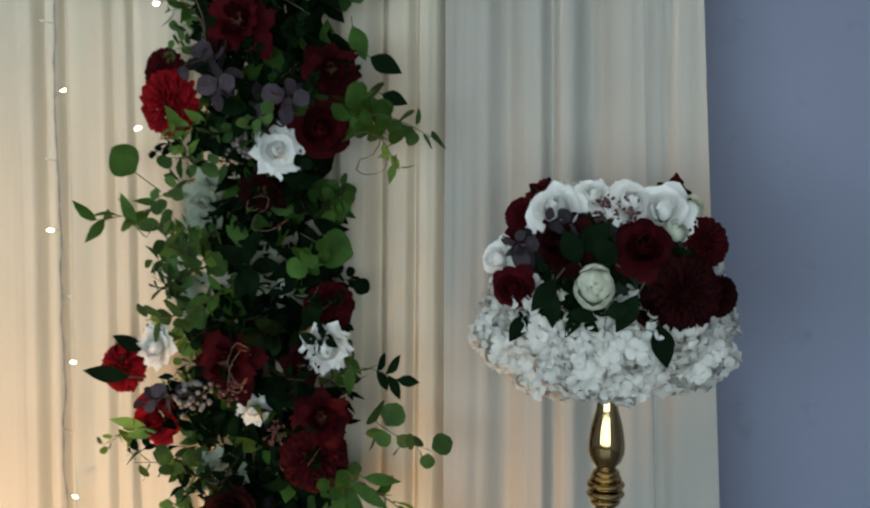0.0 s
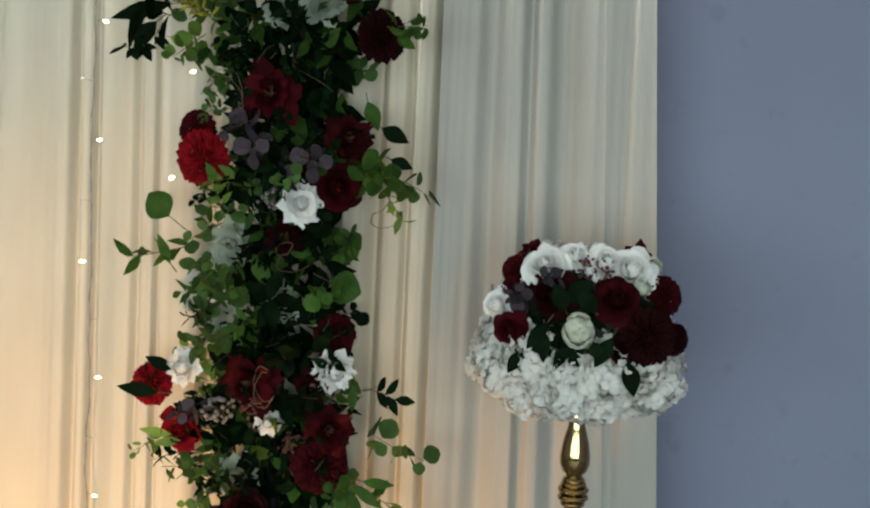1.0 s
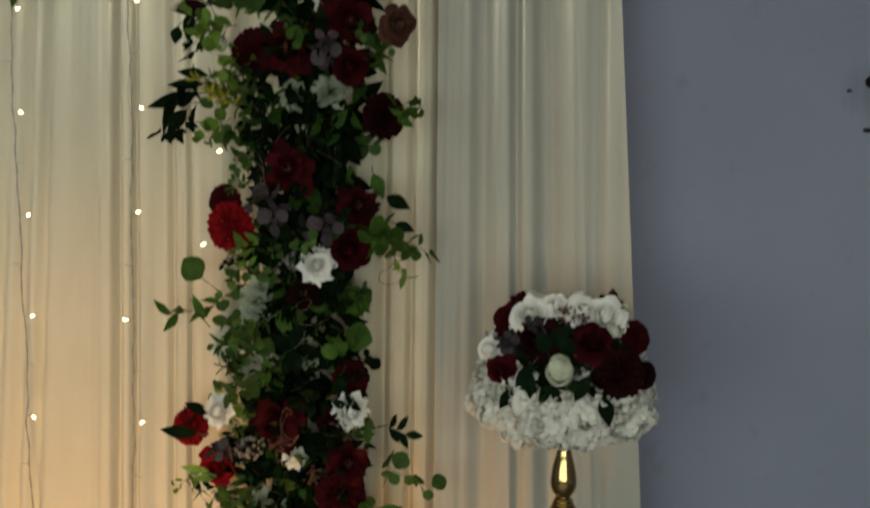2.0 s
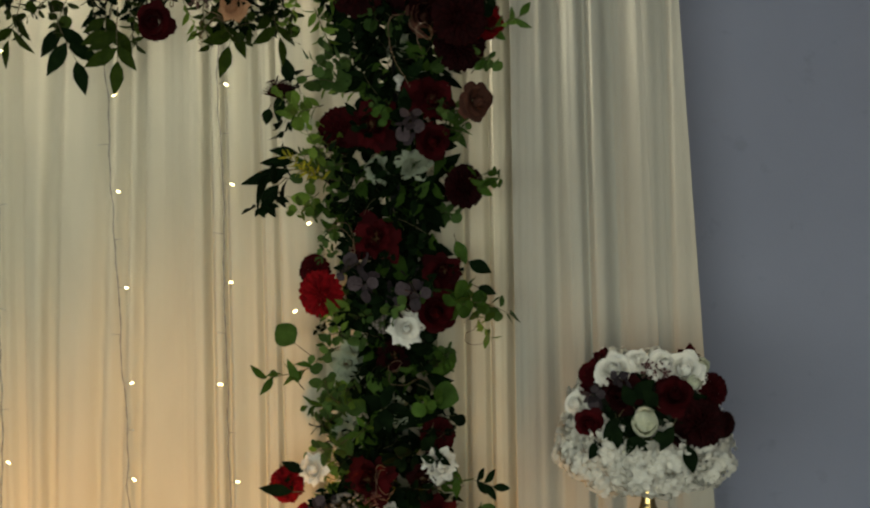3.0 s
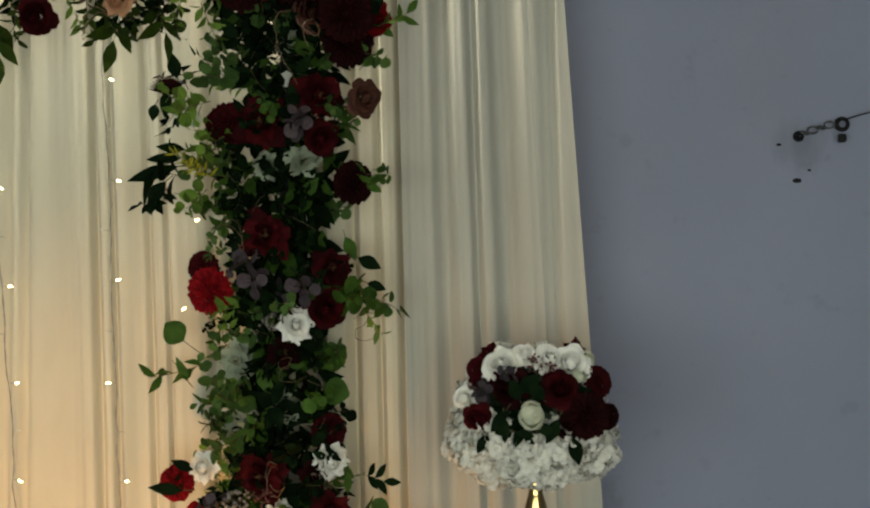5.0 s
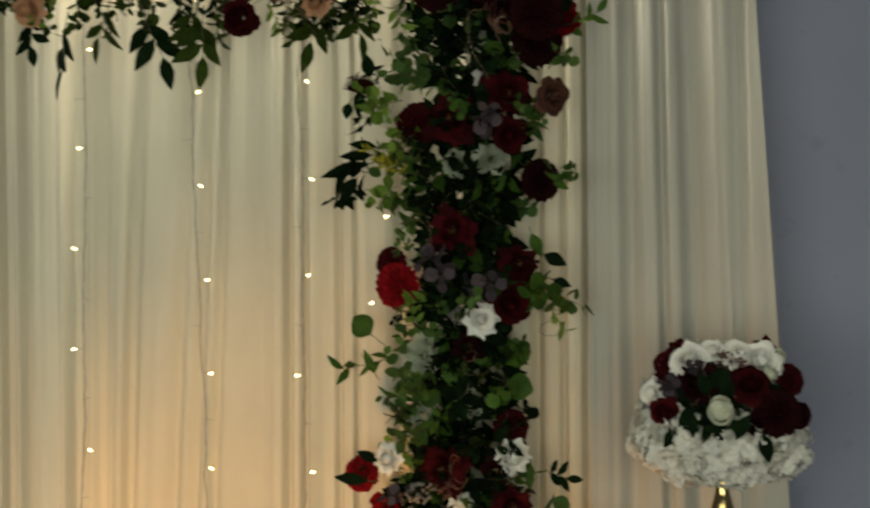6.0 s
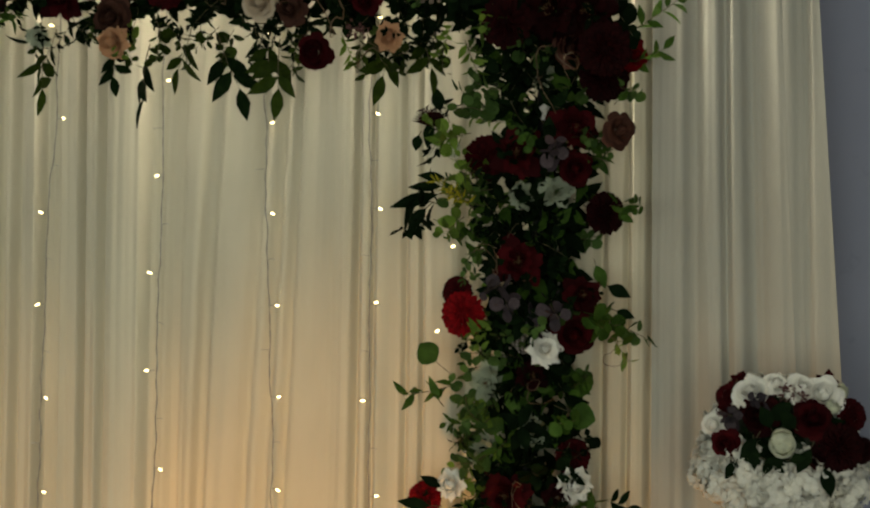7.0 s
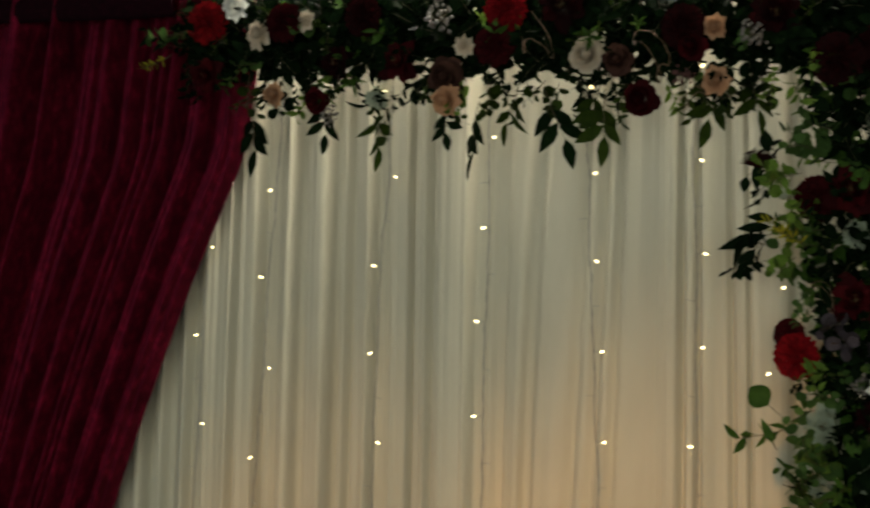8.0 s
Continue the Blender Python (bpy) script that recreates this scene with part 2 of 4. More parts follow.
def ring_petals(s, rng, n, r0, length, o0, o1, half, shape, z0=0.0, ruffle=0.04, slot=0, turn=0.0, loose=1.0):
    for k in range(n):
        phi = turn + 2 * math.pi * (k + loose * rng.uniform(-0.18, 0.18)) / n
        ln = length * (1 + loose * rng.uniform(-.1, .1))
        a0, a1 = o0 + loose * rng.uniform(-5, 5), o1 + loose * rng.uniform(-12, 12)
        rows, r, h = [], r0, z0
        for i, w in enumerate(shape):
            v = i / (len(shape) - 1)
            if i:
                a = radians(a0 + (a1 - a0) * v)
                r += ln / (len(shape) - 1) * math.sin(a)
                h += ln / (len(shape) - 1) * math.cos(a)
            row = []
            for j in range(5):
                u = j / 2 - 1
                th = phi + radians(half) * w * u
                rr = r + 0.05 * (1 - u * u) + rng.uniform(-ruffle, ruffle) * v
                row.append((rr * math.cos(th), rr * math.sin(th), h + rng.uniform(-ruffle, ruffle) * v - 0.04 * u * u * v))
            rows.append(row)
        s.grid(rows, slot)


def rose_mesh(seed, mat, outer=ROUND):
    rng, s = random.Random(seed), Soup()
    for n, r0, ln, o0, o1, half, z0 in ((2, .03, .80, 48, -60, 100, .04), (3, .07, .86, 52, -42, 80, .0), (4, .12, .86, 52, -14, 66, -.03), (5, .18, .82, 48, 26, 56, -.05),
                                        (5, .20, .70, 40, 62, 50, -.06), (6, .26, .72, 44, 90, 44, -.08)):
        ring_petals(s, rng, n, r0, ln, o0, o1, half, ROUND, z0, 0.035, turn=rng.uniform(0, 6), loose=1.4)
    ring_petals(s, rng, 7, .30, .80, 60, 104, 33, outer, -.10, 0.06, turn=rng.uniform(0, 6), loose=1.7)
    return s.mesh("rose", [mat])


def star_mesh(seed, mat):
    """A white rose whose outer petals are folded to points."""
    rng, s = random.Random(seed), Soup()
    for n, r0, ln, o0, o1, half, z0 in ((2, .02, .50, 50, -62, 100, .10), (3, .04, .56, 58, -42, 80, .08), (4, .08, .58, 62, -5, 66, .06), (5, .12, .58, 66, 50, 54, .05)):
        ring_petals(s, rng, n, r0, ln, o0, o1, half, ROUND, z0, 0.015, turn=rng.uniform(0, 6))
    ring_petals(s, rng, 6, .16, .72, 74, 88, 36, POINT, .06, 0.012, turn=.3, loose=.25)
    ring_petals(s, rng, 8, .20, .84, 80, 92, 32, POINT, .02, 0.012, turn=.1, loose=.25)
    return s.mesh("rose", [mat])


def aster_mesh(seed, mat):
    """A full white rose, cupped, its many petals ending in points."""
    rng, s = random.Random(seed), Soup()
    for n, r0, ln, o0, o1, half, z0 in ((3, .02, .55, 60, -70, 85, .06), (4, .05, .68, 70, -62, 70, .0), (5, .08, .80, 80, -50, 58, -.04), (6, .12, .80, 76, -10, 50, -.06)):
        ring_petals(s, rng, n, r0, ln, o0, o1, half, DISC, z0, 0.03, turn=rng.uniform(0, 6))
    for n, r0, ln, o0, o1, z0 in ((7, .20, .72, 52, 40, .0), (8, .24, .80, 60, 62, -.04), (9, .26, .84, 70, 86, -.10)):
        ring_petals(s, rng, n, r0, ln, o0, o1, 31, POINT, z0, 0.03, turn=rng.uniform(0, 6), loose=.8)
    return s.mesh("rose", [mat])


def ranunculus_mesh(seed, mat):
    """A closed ball of many layered petals."""
    rng, s = random.Random(seed), Soup()
    for n, r0, ln, o0, o1, half, z0 in ((3, .02, .9, 60, -70, 85, -.05), (4, .05, 1.1, 70, -62, 70, -.12), (5, .08, 1.3, 82, -58, 58, -.2), (5, .10, 1.45, 92, -48, 55, -.28), (6, .12, 1.5, 100, -25, 48, -.32)):
        ring_petals(s, rng, n, r0, ln, o0, o1, half, DISC, z0, 0.025, turn=rng.uniform(0, 6))
    return s.mesh("ranunculus", [mat])


def peony_mesh(seed, mat):
    rng, s = random.Random(seed), Soup()
    ring_petals(s, rng, 4, .12, .55, 30, -20, 50, ROUND, .02, 0.09, loose=1.6)
    ring_petals(s, rng, 5, .14, .74, 42, 26, 42, ROUND, .0, 0.10, turn=.4, loose=1.8)
    ring_petals(s, rng, 6, .16, .90, 52, 58, 36, DISC, -.03, 0.11, turn=.9, loose=2.0)
    ring_petals(s, rng, 6, .20, .98, 68, 100, 31, DISC, -.08, 0.10, turn=1.5, loose=2.2)
    return s.mesh("peony", [mat])


def centre_mesh(seed):
    rng, s = random.Random(seed), Soup()
    for k in range(26):
        a, r = rng.uniform(0, 6.28), rng.uniform(0.02, 0.2)
        p = Vector((r * math.cos(a) * .5, r * math.sin(a) * .5, 0.05))
        e = Vector((r * math.cos(a) * 1.3, r * math.sin(a) * 1.3, rng.uniform(0.28, 0.42)))
        s.tube([p, e], 0.012, 0, 3)
        s.ball(e, 0.03, 0, 4, 3)
    return s.mesh("centre", [CENTRE])


CENTRE = plain_mat("dark_stamen", (0.06, 0.02, 0.01), (0.16, 0.09, 0.03), 0.7, 80)


def pompon_mesh(seed, mat, count=190, flat=0.8):
    """A dahlia: narrow cupped petals all over a dome, each leaning outwards."""
    rng, s = random.Random(seed), Soup()
    for k in range(count):
        z = 1 - 1.2 * (k + .5) / count
        a = k * 2.399963 + rng.uniform(-.12, .12)
        r = math.sqrt(max(0, 1 - z * z))
        out = Vector((math.cos(a), math.sin(a), 0))
        d = (out * r + Vector((0, 0, z * flat + 0.12))).normalized()
        go = (d + out * (0.75 * r) + Vector((rng.uniform(-.12, .12), rng.uniform(-.12, .12), 0))).normalized()
        t = Vector((-math.sin(a), math.cos(a), 0))
        n = go.cross(t) * -1
        ln = (0.30 + 0.18 * r) * rng.uniform(.85, 1.1)
        wd = 0.055 + 0.065 * r
        base = d * (0.40 + 0.22 * r)
        rows = []
        for v, w, lift in ((0.0, 0.5, 0), (0.5, 1.0, -0.02), (0.85, 0.85, -0.01), (1.0, 0.15, 0.04)):
            c = base + go * ln * v + n * lift
            rows.append([c - t * wd * w + n * 0.06 * w, c, c + t * wd * w + n * 0.06 * w])
        s.grid(rows)
    s.ball((0, 0, 0.05), 0.46, 0, 10, 7)
    return s.mesh("dahlia", [mat])


def floret_head_mesh(seed, mat):
    """A hydrangea head: four-petalled florets over a dome."""
    rng, s = random.Random(seed), Soup()
    for k in range(92):
        z = 1 - 1.4 * (k + .5) / 92
        a = k * 2.399963 + rng.uniform(-.2, .2)
        r = math.sqrt(max(0, 1 - z * z))
        d = Vector((r * math.cos(a), r * math.sin(a), z))
        q = (d + Vector((rng.uniform(-.7, .7), rng.uniform(-.7, .7), rng.uniform(-.7, .7)))).to_track_quat("Z", "Y")
        spin = rng.uniform(0, 1.6)
        c = d * rng.uniform(0.70, 1.12)
        for p in range(4):
            b = spin + p * math.pi / 2
            rows = []
            for v, w, lift in ((0.02, 0.04, 0), (0.12, 0.13, 0.05), (0.22, 0.165, 0.06), (0.31, 0.10, -0.01)):
                row = []
                for u in (-1, 0, 1):
                    x, y = v, w * u
                    row.append(c + q @ Vector((x * math.cos(b) - y * math.sin(b), x * math.sin(b) + y * math.cos(b), lift + 0.05 * abs(u) + rng.uniform(-.05, .05))))
                rows.append(row)
            s.grid(rows)
    return s.mesh("hydrangea", [mat])


# ---- leaves: metres, stem from the origin along +z ----
def leaf(s, base, way, normal, length, width, shape, slot=0, bend=0.15, fold=0.12):
    way, normal = Vector(way).normalized(), Vector(normal)
    t = way.cross(normal).normalized()
    n = t.cross(way)
    rows = []
    for i, w in enumerate(shape):
        v = i / (len(shape) - 1)
        c = Vector(base) + way * length * v - n * bend * length * v * v
        rows.append([c - t * width * .5 * w + n * fold * width * w, c, c + t * width * .5 * w + n * fold * width * w])
    s.grid(rows, slot)


def stem_path(rng, length, sway):
    a, b = rng.uniform(-sway, sway), rng.uniform(-sway, sway)
    return [Vector((a * v * v, b * v * v, length * v)) for v in (0, .25, .5, .75, 1)]


def at(path, v):
    x = v * (len(path) - 1)
    i = min(int(x), len(path) - 2)
    return path[i].lerp(path[i + 1], x - i)


def sprig_mesh(seed, kind, mat):
    rng, s = random.Random(seed), Soup()
    if kind == "eucalyptus":
        path = stem_path(rng, 0.15, 0.05)
        for k in range(6):
            a = rng.uniform(0, 6.28)
            for side in (0, rng.uniform(2.2, 4.0)):
                d = Vector((math.cos(a + side), math.sin(a + side), rng.uniform(-.1, .8)))
                size = rng.uniform(.030, .050) * (1.1 - k * .06)
                leaf(s, at(path, .15 + k * .16) + d * .006, d, (rng.uniform(-1, 1), rng.uniform(-1, 1), rng.uniform(-.2, 1)), size, size * 1.05, DISC, 0, .1, .05)
    elif kind == "ruscus":
        path = stem_path(rng, 0.16, 0.05)
        for k in range(9):
            a = k * 2.4 + rng.uniform(-.4, .4)
            d = Vector((math.cos(a), math.sin(a), rng.uniform(.5, 1.1)))
            ln = rng.uniform(.045, .065)
            leaf(s, at(path, .1 + k * .1), d, (rng.uniform(-1, 1), rng.uniform(-1, 1), rng.uniform(0, 1)), ln, ln * .42, LEAFW, 0, .25, .15)
    elif kind == "broad":
        path = stem_path(rng, 0.07, 0.03)
        for k in range(5):
            a = k * 2.4 + rng.uniform(-.4, .4)
            d = Vector((math.cos(a), math.sin(a), rng.uniform(.2, .8)))
            ln = rng.uniform(.065, .09)
            leaf(s, at(path, .3 + k * .15), d, (rng.uniform(-.4, .4), rng.uniform(-.4, .4), 1), ln, ln * .55, LEAFW, 0, .3, .12)
    elif kind == "hanging":
        path = stem_path(rng, 0.13, 0.025)
        for k in range(2):
            for side in (-1, 1):
                d = Vector((side * rng.uniform(.6, 1.0), rng.uniform(-.5, .5), rng.uniform(.5, .9)))
                ln = rng.uniform(.066, .09)
                leaf(s, at(path, .42 + k * .3 + rng.uniform(-.06, .06)), d, (rng.uniform(-.3, .3), -1, .2), ln, ln * .42, LEAFW, 0, .12, .12)
        leaf(s, path[-1], (0, 0, 1), (0, -1, 0), .08, .034, LEAFW, 0, .1, .12)
    elif kind == "ivy":
        path = stem_path(rng, 0.10, 0.04)
        for k in range(5):
            a = rng.uniform(0, 6.28)
            d = Vector((math.cos(a), math.sin(a), .4)).normalized()
            nrm = Vector((rng.uniform(-.5, .5), -1, rng.uniform(-.2, .6)))
            b = at(path, .2 + k * .2) + d * .012
            side = d.cross(nrm).normalized()
            for turn, ln in ((0, .045), (.9, .034), (-.9, .034)):
                leaf(s, b, d * math.cos(turn) + side * math.sin(turn), nrm, ln, ln * .55, POINT, 0, .1, .08)
    elif kind == "fern":
        path = stem_path(rng, 0.10, 0.04)
        for k in range(26):
            d = Vector((rng.uniform(-1, 1), rng.uniform(-1, 1), rng.uniform(.2, 1.2)))
            leaf(s, at(path, .2 + .8 * k / 26), d, (rng.uniform(-1, 1), rng.uniform(-1, 1), .3), rng.uniform(.02, .035), .006, LEAFW, 0, .2, .1)
    s.tube(path, lambda v: 0.0016 - 0.0008 * v, 1, 4)
    return s.mesh(kind + "_sprig", [mat, STEM])


def berry_mesh(seed, mat):
    rng, s = random.Random(seed), Soup()
    for k in range(34):
        d = Vector((rng.gauss(0, 1), rng.gauss(0, 1), abs(rng.gauss(0, 1)))).normalized()
        e = d * rng.uniform(.018, .036)
        s.tube([Vector((0, 0, -.01)), e], .0007, 1, 3)
        s.ball(e, rng.uniform(.0032, .0055), 0, 6, 4)
    return s.mesh("berry_spray", [mat, STEM])


def twig_mesh(seed):
    rng, s = random.Random(seed), Soup()
    for k in range(2):
        p, path = Vector((0, 0, 0)), []
        a = rng.uniform(0, 6)
        for i in range(14):
            path.append(p.copy())
            a += rng.uniform(-.2, 1.1)
            p += Vector((math.cos(a) * .010, math.sin(a) * .006, .008))
        s.tube(path, lambda v: .0010 - .0005 * v, 0, 4)
    return s.mesh("curly_twig", [TWIG])


# ---- the room ----
def slab(name, x0, x1, y0, y1, z0, z1, mat, label, category="wall"):
    me = bpy.data.meshes.new(name)
    bm = bmesh.new()
    bmesh.ops.create_cube(bm, size=1)
    for v in bm.verts:
        v.co = Vector(((x0 + x1) / 2 + v.co.x * (x1 - x0), (y0 + y1) / 2 + v.co.y * (y1 - y0), (z0 + z1) / 2 + v.co.z * (z1 - z0)))
    bm.to_mesh(me)
    bm.free()
    me.materials.append(mat)
    return tagged(new(name, me), label, category, kind="structure")


slab("floor", -4.2, 3.6, -5.6, 0.4, -0.1, 0.0, FLOORM, "grey vinyl floor", "floor")
slab("ceiling", -4.2, 3.6, -5.6, 0.4, 3.3, 3.42, CEIL, "white painted ceiling", "ceiling")
slab("wall_back", -4.2, 3.6, 0.16, 0.4, 0.0, 3.3, WALL, "blue-grey painted wall with scuffs and small marks")
slab("wall_side", -4.4, -4.2, -5.6, 0.4, 0.0, 3.3, WALL, "blue-grey painted side wall")
slab("wall_side", 3.6, 3.8, -5.6, 0.4, 0.0, 3.3, WALL, "blue-grey painted side wall")
slab("wall_front", -4.2, -3.2, -5.6, -5.4, 0.0, 3.3, WALL, "blue-grey painted wall beside the window")
slab("wall_front", 3.4, 3.6, -5.6, -5.4, 0.0, 3.3, WALL, "blue-grey painted wall beside the window")
slab("wall_front", -3.2, 3.4, -5.6, -5.4, 0.0, 0.5, WALL, "blue-grey painted wall below the window")
slab("wall_front", -3.2, 3.4, -5.6, -5.4, 2.4, 3.3, WALL, "blue-grey painted wall above the window")


# ---- curtains ----
def fold_profile(seed, x0, x1, lo, hi, amp, power=2.6, gap=0.0):
    """Depth of gathered cloth against x: rounded pleats of uneven width with sunk gaps between."""
    rng = random.Random(seed)
    edges, x = [], x0
    while x < x1 + hi:
        w = lo + (hi - lo) * rng.random() ** 1.3
        edges.append((x, w, rng.uniform(0.3, 1.0) * amp, rng.uniform(0.35, 0.65)))
        x += w

    def depth(x):
        for e, w, a, peak in edges:
            if e <= x < e + w:
                v = (x - e) / w
                v = 0.5 * v / peak if v < peak else 0.5 + 0.5 * (v - peak) / (1 - peak)
                return a * (1 - min(1.0, abs(2 * v - 1) / (1 - gap)) ** power)
        return 0.0
    return depth


def curtain_mesh(name, seed, left, right, z0, z1, cols, rows_n, lo, hi, amp, y, mat, crease=0.2, power=2.6):
    s = Soup()
    width = right(1.5) - left(1.5)
    coarse = fold_profile(seed, 0, width, lo, hi, amp, power, 0.3)
    fine = fold_profile(seed + 1, 0, width, lo * .5, hi * .5, amp * crease)
    rows = []
    for i in range(rows_n + 1):
        z = z0 + (z1 - z0) * i / rows_n
        row = []
        for j in range(cols + 1):
            u = j / cols
            sh = 0.008 * noise.noise((u * 9, z * .7, seed))
            x = u * width + sh
            xx = left(z) + (right(z) - left(z)) * u
            row.append((xx, y - coarse(max(x, 0)) - fine(max(x, 0)) + 0.008 * noise.noise((xx * 3, z * 1.2, seed + 5)), z))
        rows.append(row)
    s.grid(rows)
    return s.mesh(name, [mat])


def curtain(name, me, label, thick=0.0015):
    ob = tagged(new(name, me), label, "curtain")
    so = ob.modifiers.new("thickness", "SOLIDIFY")
    so.thickness = thick
    return ob


def pleat_depth(x, pleats, widest):
    """How far cloth of flat panels sinks back at x: each pleat is a sunk strip (from, to, depth) with soft edges."""
    d = 0.0
    for a, b, deep in pleats:
        if a - 0.04 < x < b + 0.04:
            soft = min(widest, 0.45 * (b - a) + 0.003)
            v = min(1.0, max(0.0, (min(x - a, b - x) + soft) / (2 * soft)))
            d = max(d, deep * v * v * (3 - 2 * v))
    return d


def pleated_mesh(name, seed, left, right, pleats, ref_left, ref_right, z1, cols, rows_n, y, sway, mat, wave=1.45, soft=0.012):
    """Cloth hanging in uneven box pleats; sway(x) is how far a pleat leans per metre of height."""
    s, rows = Soup(), []
    for i in range(rows_n + 1):
        z = 0.01 + (z1 - 0.01) * i / rows_n
        row = []
        for j in range(cols + 1):
            u = j / cols
            x = ref_left + (ref_right - ref_left) * u
            xr = x - sway(x) * (z - 1.67) + 0.006 * noise.noise((x * 2.2, z * .8, seed))
            bulge = wave * (0.020 * noise.noise((xr * 9, z * .22, seed + 3)) + 0.009 * noise.noise((xr * 24, z * .3, seed + 6)) + 0.0028 * noise.noise((xr * 62, z * .4, seed + 8))) + 0.006 * noise.noise((x * 2.5, z * 1.1, seed + 9))
            row.append((left(z) + (right(z) - left(z)) * u, y + pleat_depth(xr, pleats, soft) + bulge, z))
        rows.append(row)
    s.grid(rows)
    return s.mesh(name, [mat])


VOILE_PLEATS = [(-2.27, -2.223, .05), (-2.188, -2.154, .03), (-2.097, -2.036, .045), (-1.928, -1.902, .035), (-1.834, -1.75, .05), (-1.697, -1.649, .045), (-1.571, -1.533, .045), (-1.504, -1.474, .04),
                (-1.411, -1.345, .055), (-1.276, -1.258, .035), (-1.202, -1.180, .03), (-1.071, -0.952, .04), (-0.891, -0.846, .025), (-0.738, -0.713, .03), (-0.672, -0.650, .035),
                (-0.617, -0.599, .035), (-0.433, -0.416, .03), (-0.387, -0.374, .025), (-0.303, -0.287, .025), (-0.248, -0.237, .025), (-0.14, -0.10, .03), (0.0, 0.03, .03), (0.13, 0.16, .03),
                (0.22, 0.245, .03), (0.294, 0.308, .03), (0.352, 0.45, .03)]
prng = random.Random(8)
px = -3.0
while px < -2.33:
    pw = prng.uniform(.02, .06)
    VOILE_PLEATS.append((px, px + pw, .04))
    px += pw + prng.uniform(.03, .09)
curtain("voile_curtain", pleated_mesh("voile_curtain", 11, lambda z: -3.0, lambda z: 0.40, VOILE_PLEATS, -3.0, 0.40, 3.1, 1500, 14, -0.004, lambda x: 0.06 * math.exp(-((x + 0.74) / 0.22) ** 2), VOILE),
        "ivory voile backdrop curtain hanging in uneven pleats")
SATIN_PLEATS = [(0.452, 0.490, .026), (0.541, 0.558, .024), (0.601, 0.652, .022), (0.735, 0.744, .014)]
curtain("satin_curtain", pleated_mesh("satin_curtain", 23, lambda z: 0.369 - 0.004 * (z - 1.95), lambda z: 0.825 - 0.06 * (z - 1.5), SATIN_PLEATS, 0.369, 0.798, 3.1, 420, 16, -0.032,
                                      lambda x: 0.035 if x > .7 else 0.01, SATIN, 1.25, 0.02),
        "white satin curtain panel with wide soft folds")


def red_right(z):
    if z > 2.25:
        return -1.835 + 0.12 * (z - 2.25)
    return -1.835 - 0.42 * (2.25 - z) + 0.06 * (2.25 - z) * (1.1 - z) if z > 0.8 else -2.49 + 0.05 * (0.8 - z)


def red_left(z):
    return -3.75 - 0.10 * (2.7 - z) if z > 0.8 else -3.94


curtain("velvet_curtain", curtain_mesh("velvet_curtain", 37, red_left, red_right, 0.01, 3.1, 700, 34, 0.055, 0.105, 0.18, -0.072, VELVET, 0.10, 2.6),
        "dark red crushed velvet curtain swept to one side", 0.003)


def shadow_band():
    """Dark gathered strip that stands for the shaded fold across the head of the velvet curtain."""
    s, rng = Soup(), random.Random(5)
    rows = []
    for i in range(7):
        v = i / 6
        row = []
        for j in range(181):
            x = -3.74 + 1.72 * j / 180
            row.append((x, -0.228 - 0.02 * math.sin(math.pi * v) - 0.006 * noise.noise((x * 30, v, 2)), 2.80 - 0.085 * (x + 2.9) - 0.05 + 0.095 * v + 0.004 * noise.noise((x * 12, 0, 4))))
        rows.append(row)
    s.grid(rows)
    ob = tagged(new("curtain_shadow_band", s.mesh("curtain_shadow_band", [SHADOWCLOTH])), "dark wine gathered strip standing for a shaded fold across the velvet curtain", "curtain band")
    so = ob.modifiers.new("thickness", "SOLIDIFY")
    so.thickness = 0.004


# near-black wine colour that paints the shade of the curtain's head fold
SHADOWCLOTH = plain_mat("shadow_dark_cloth", (0.006, 0.001, 0.002), (0.016, 0.002, 0.005), 0.9, 60)
SHADOWCLOTH.node_tree.nodes["Principled BSDF"].inputs["Specular IOR Level"].default_value = 0.05
shadow_band()


# ---- string lights in front of the voile ----
def bulb_mesh(mat):
    s = Soup()
    rows = []
    for h, r in ((0, .0012), (.002, .0026), (.006, .0036), (.010, .0038), (.014, .0028), (.0165, .0006)):
        rows.append([(r * math.cos(a), r * math.sin(a), h) for a in (k * math.pi / 4 for k in range(8))])
    s.grid(rows, 0, True)
    return s.mesh("bulb", [mat])


LIT, OFF = bulb_mesh(BULB_LIT), bulb_mesh(BULB_OFF)


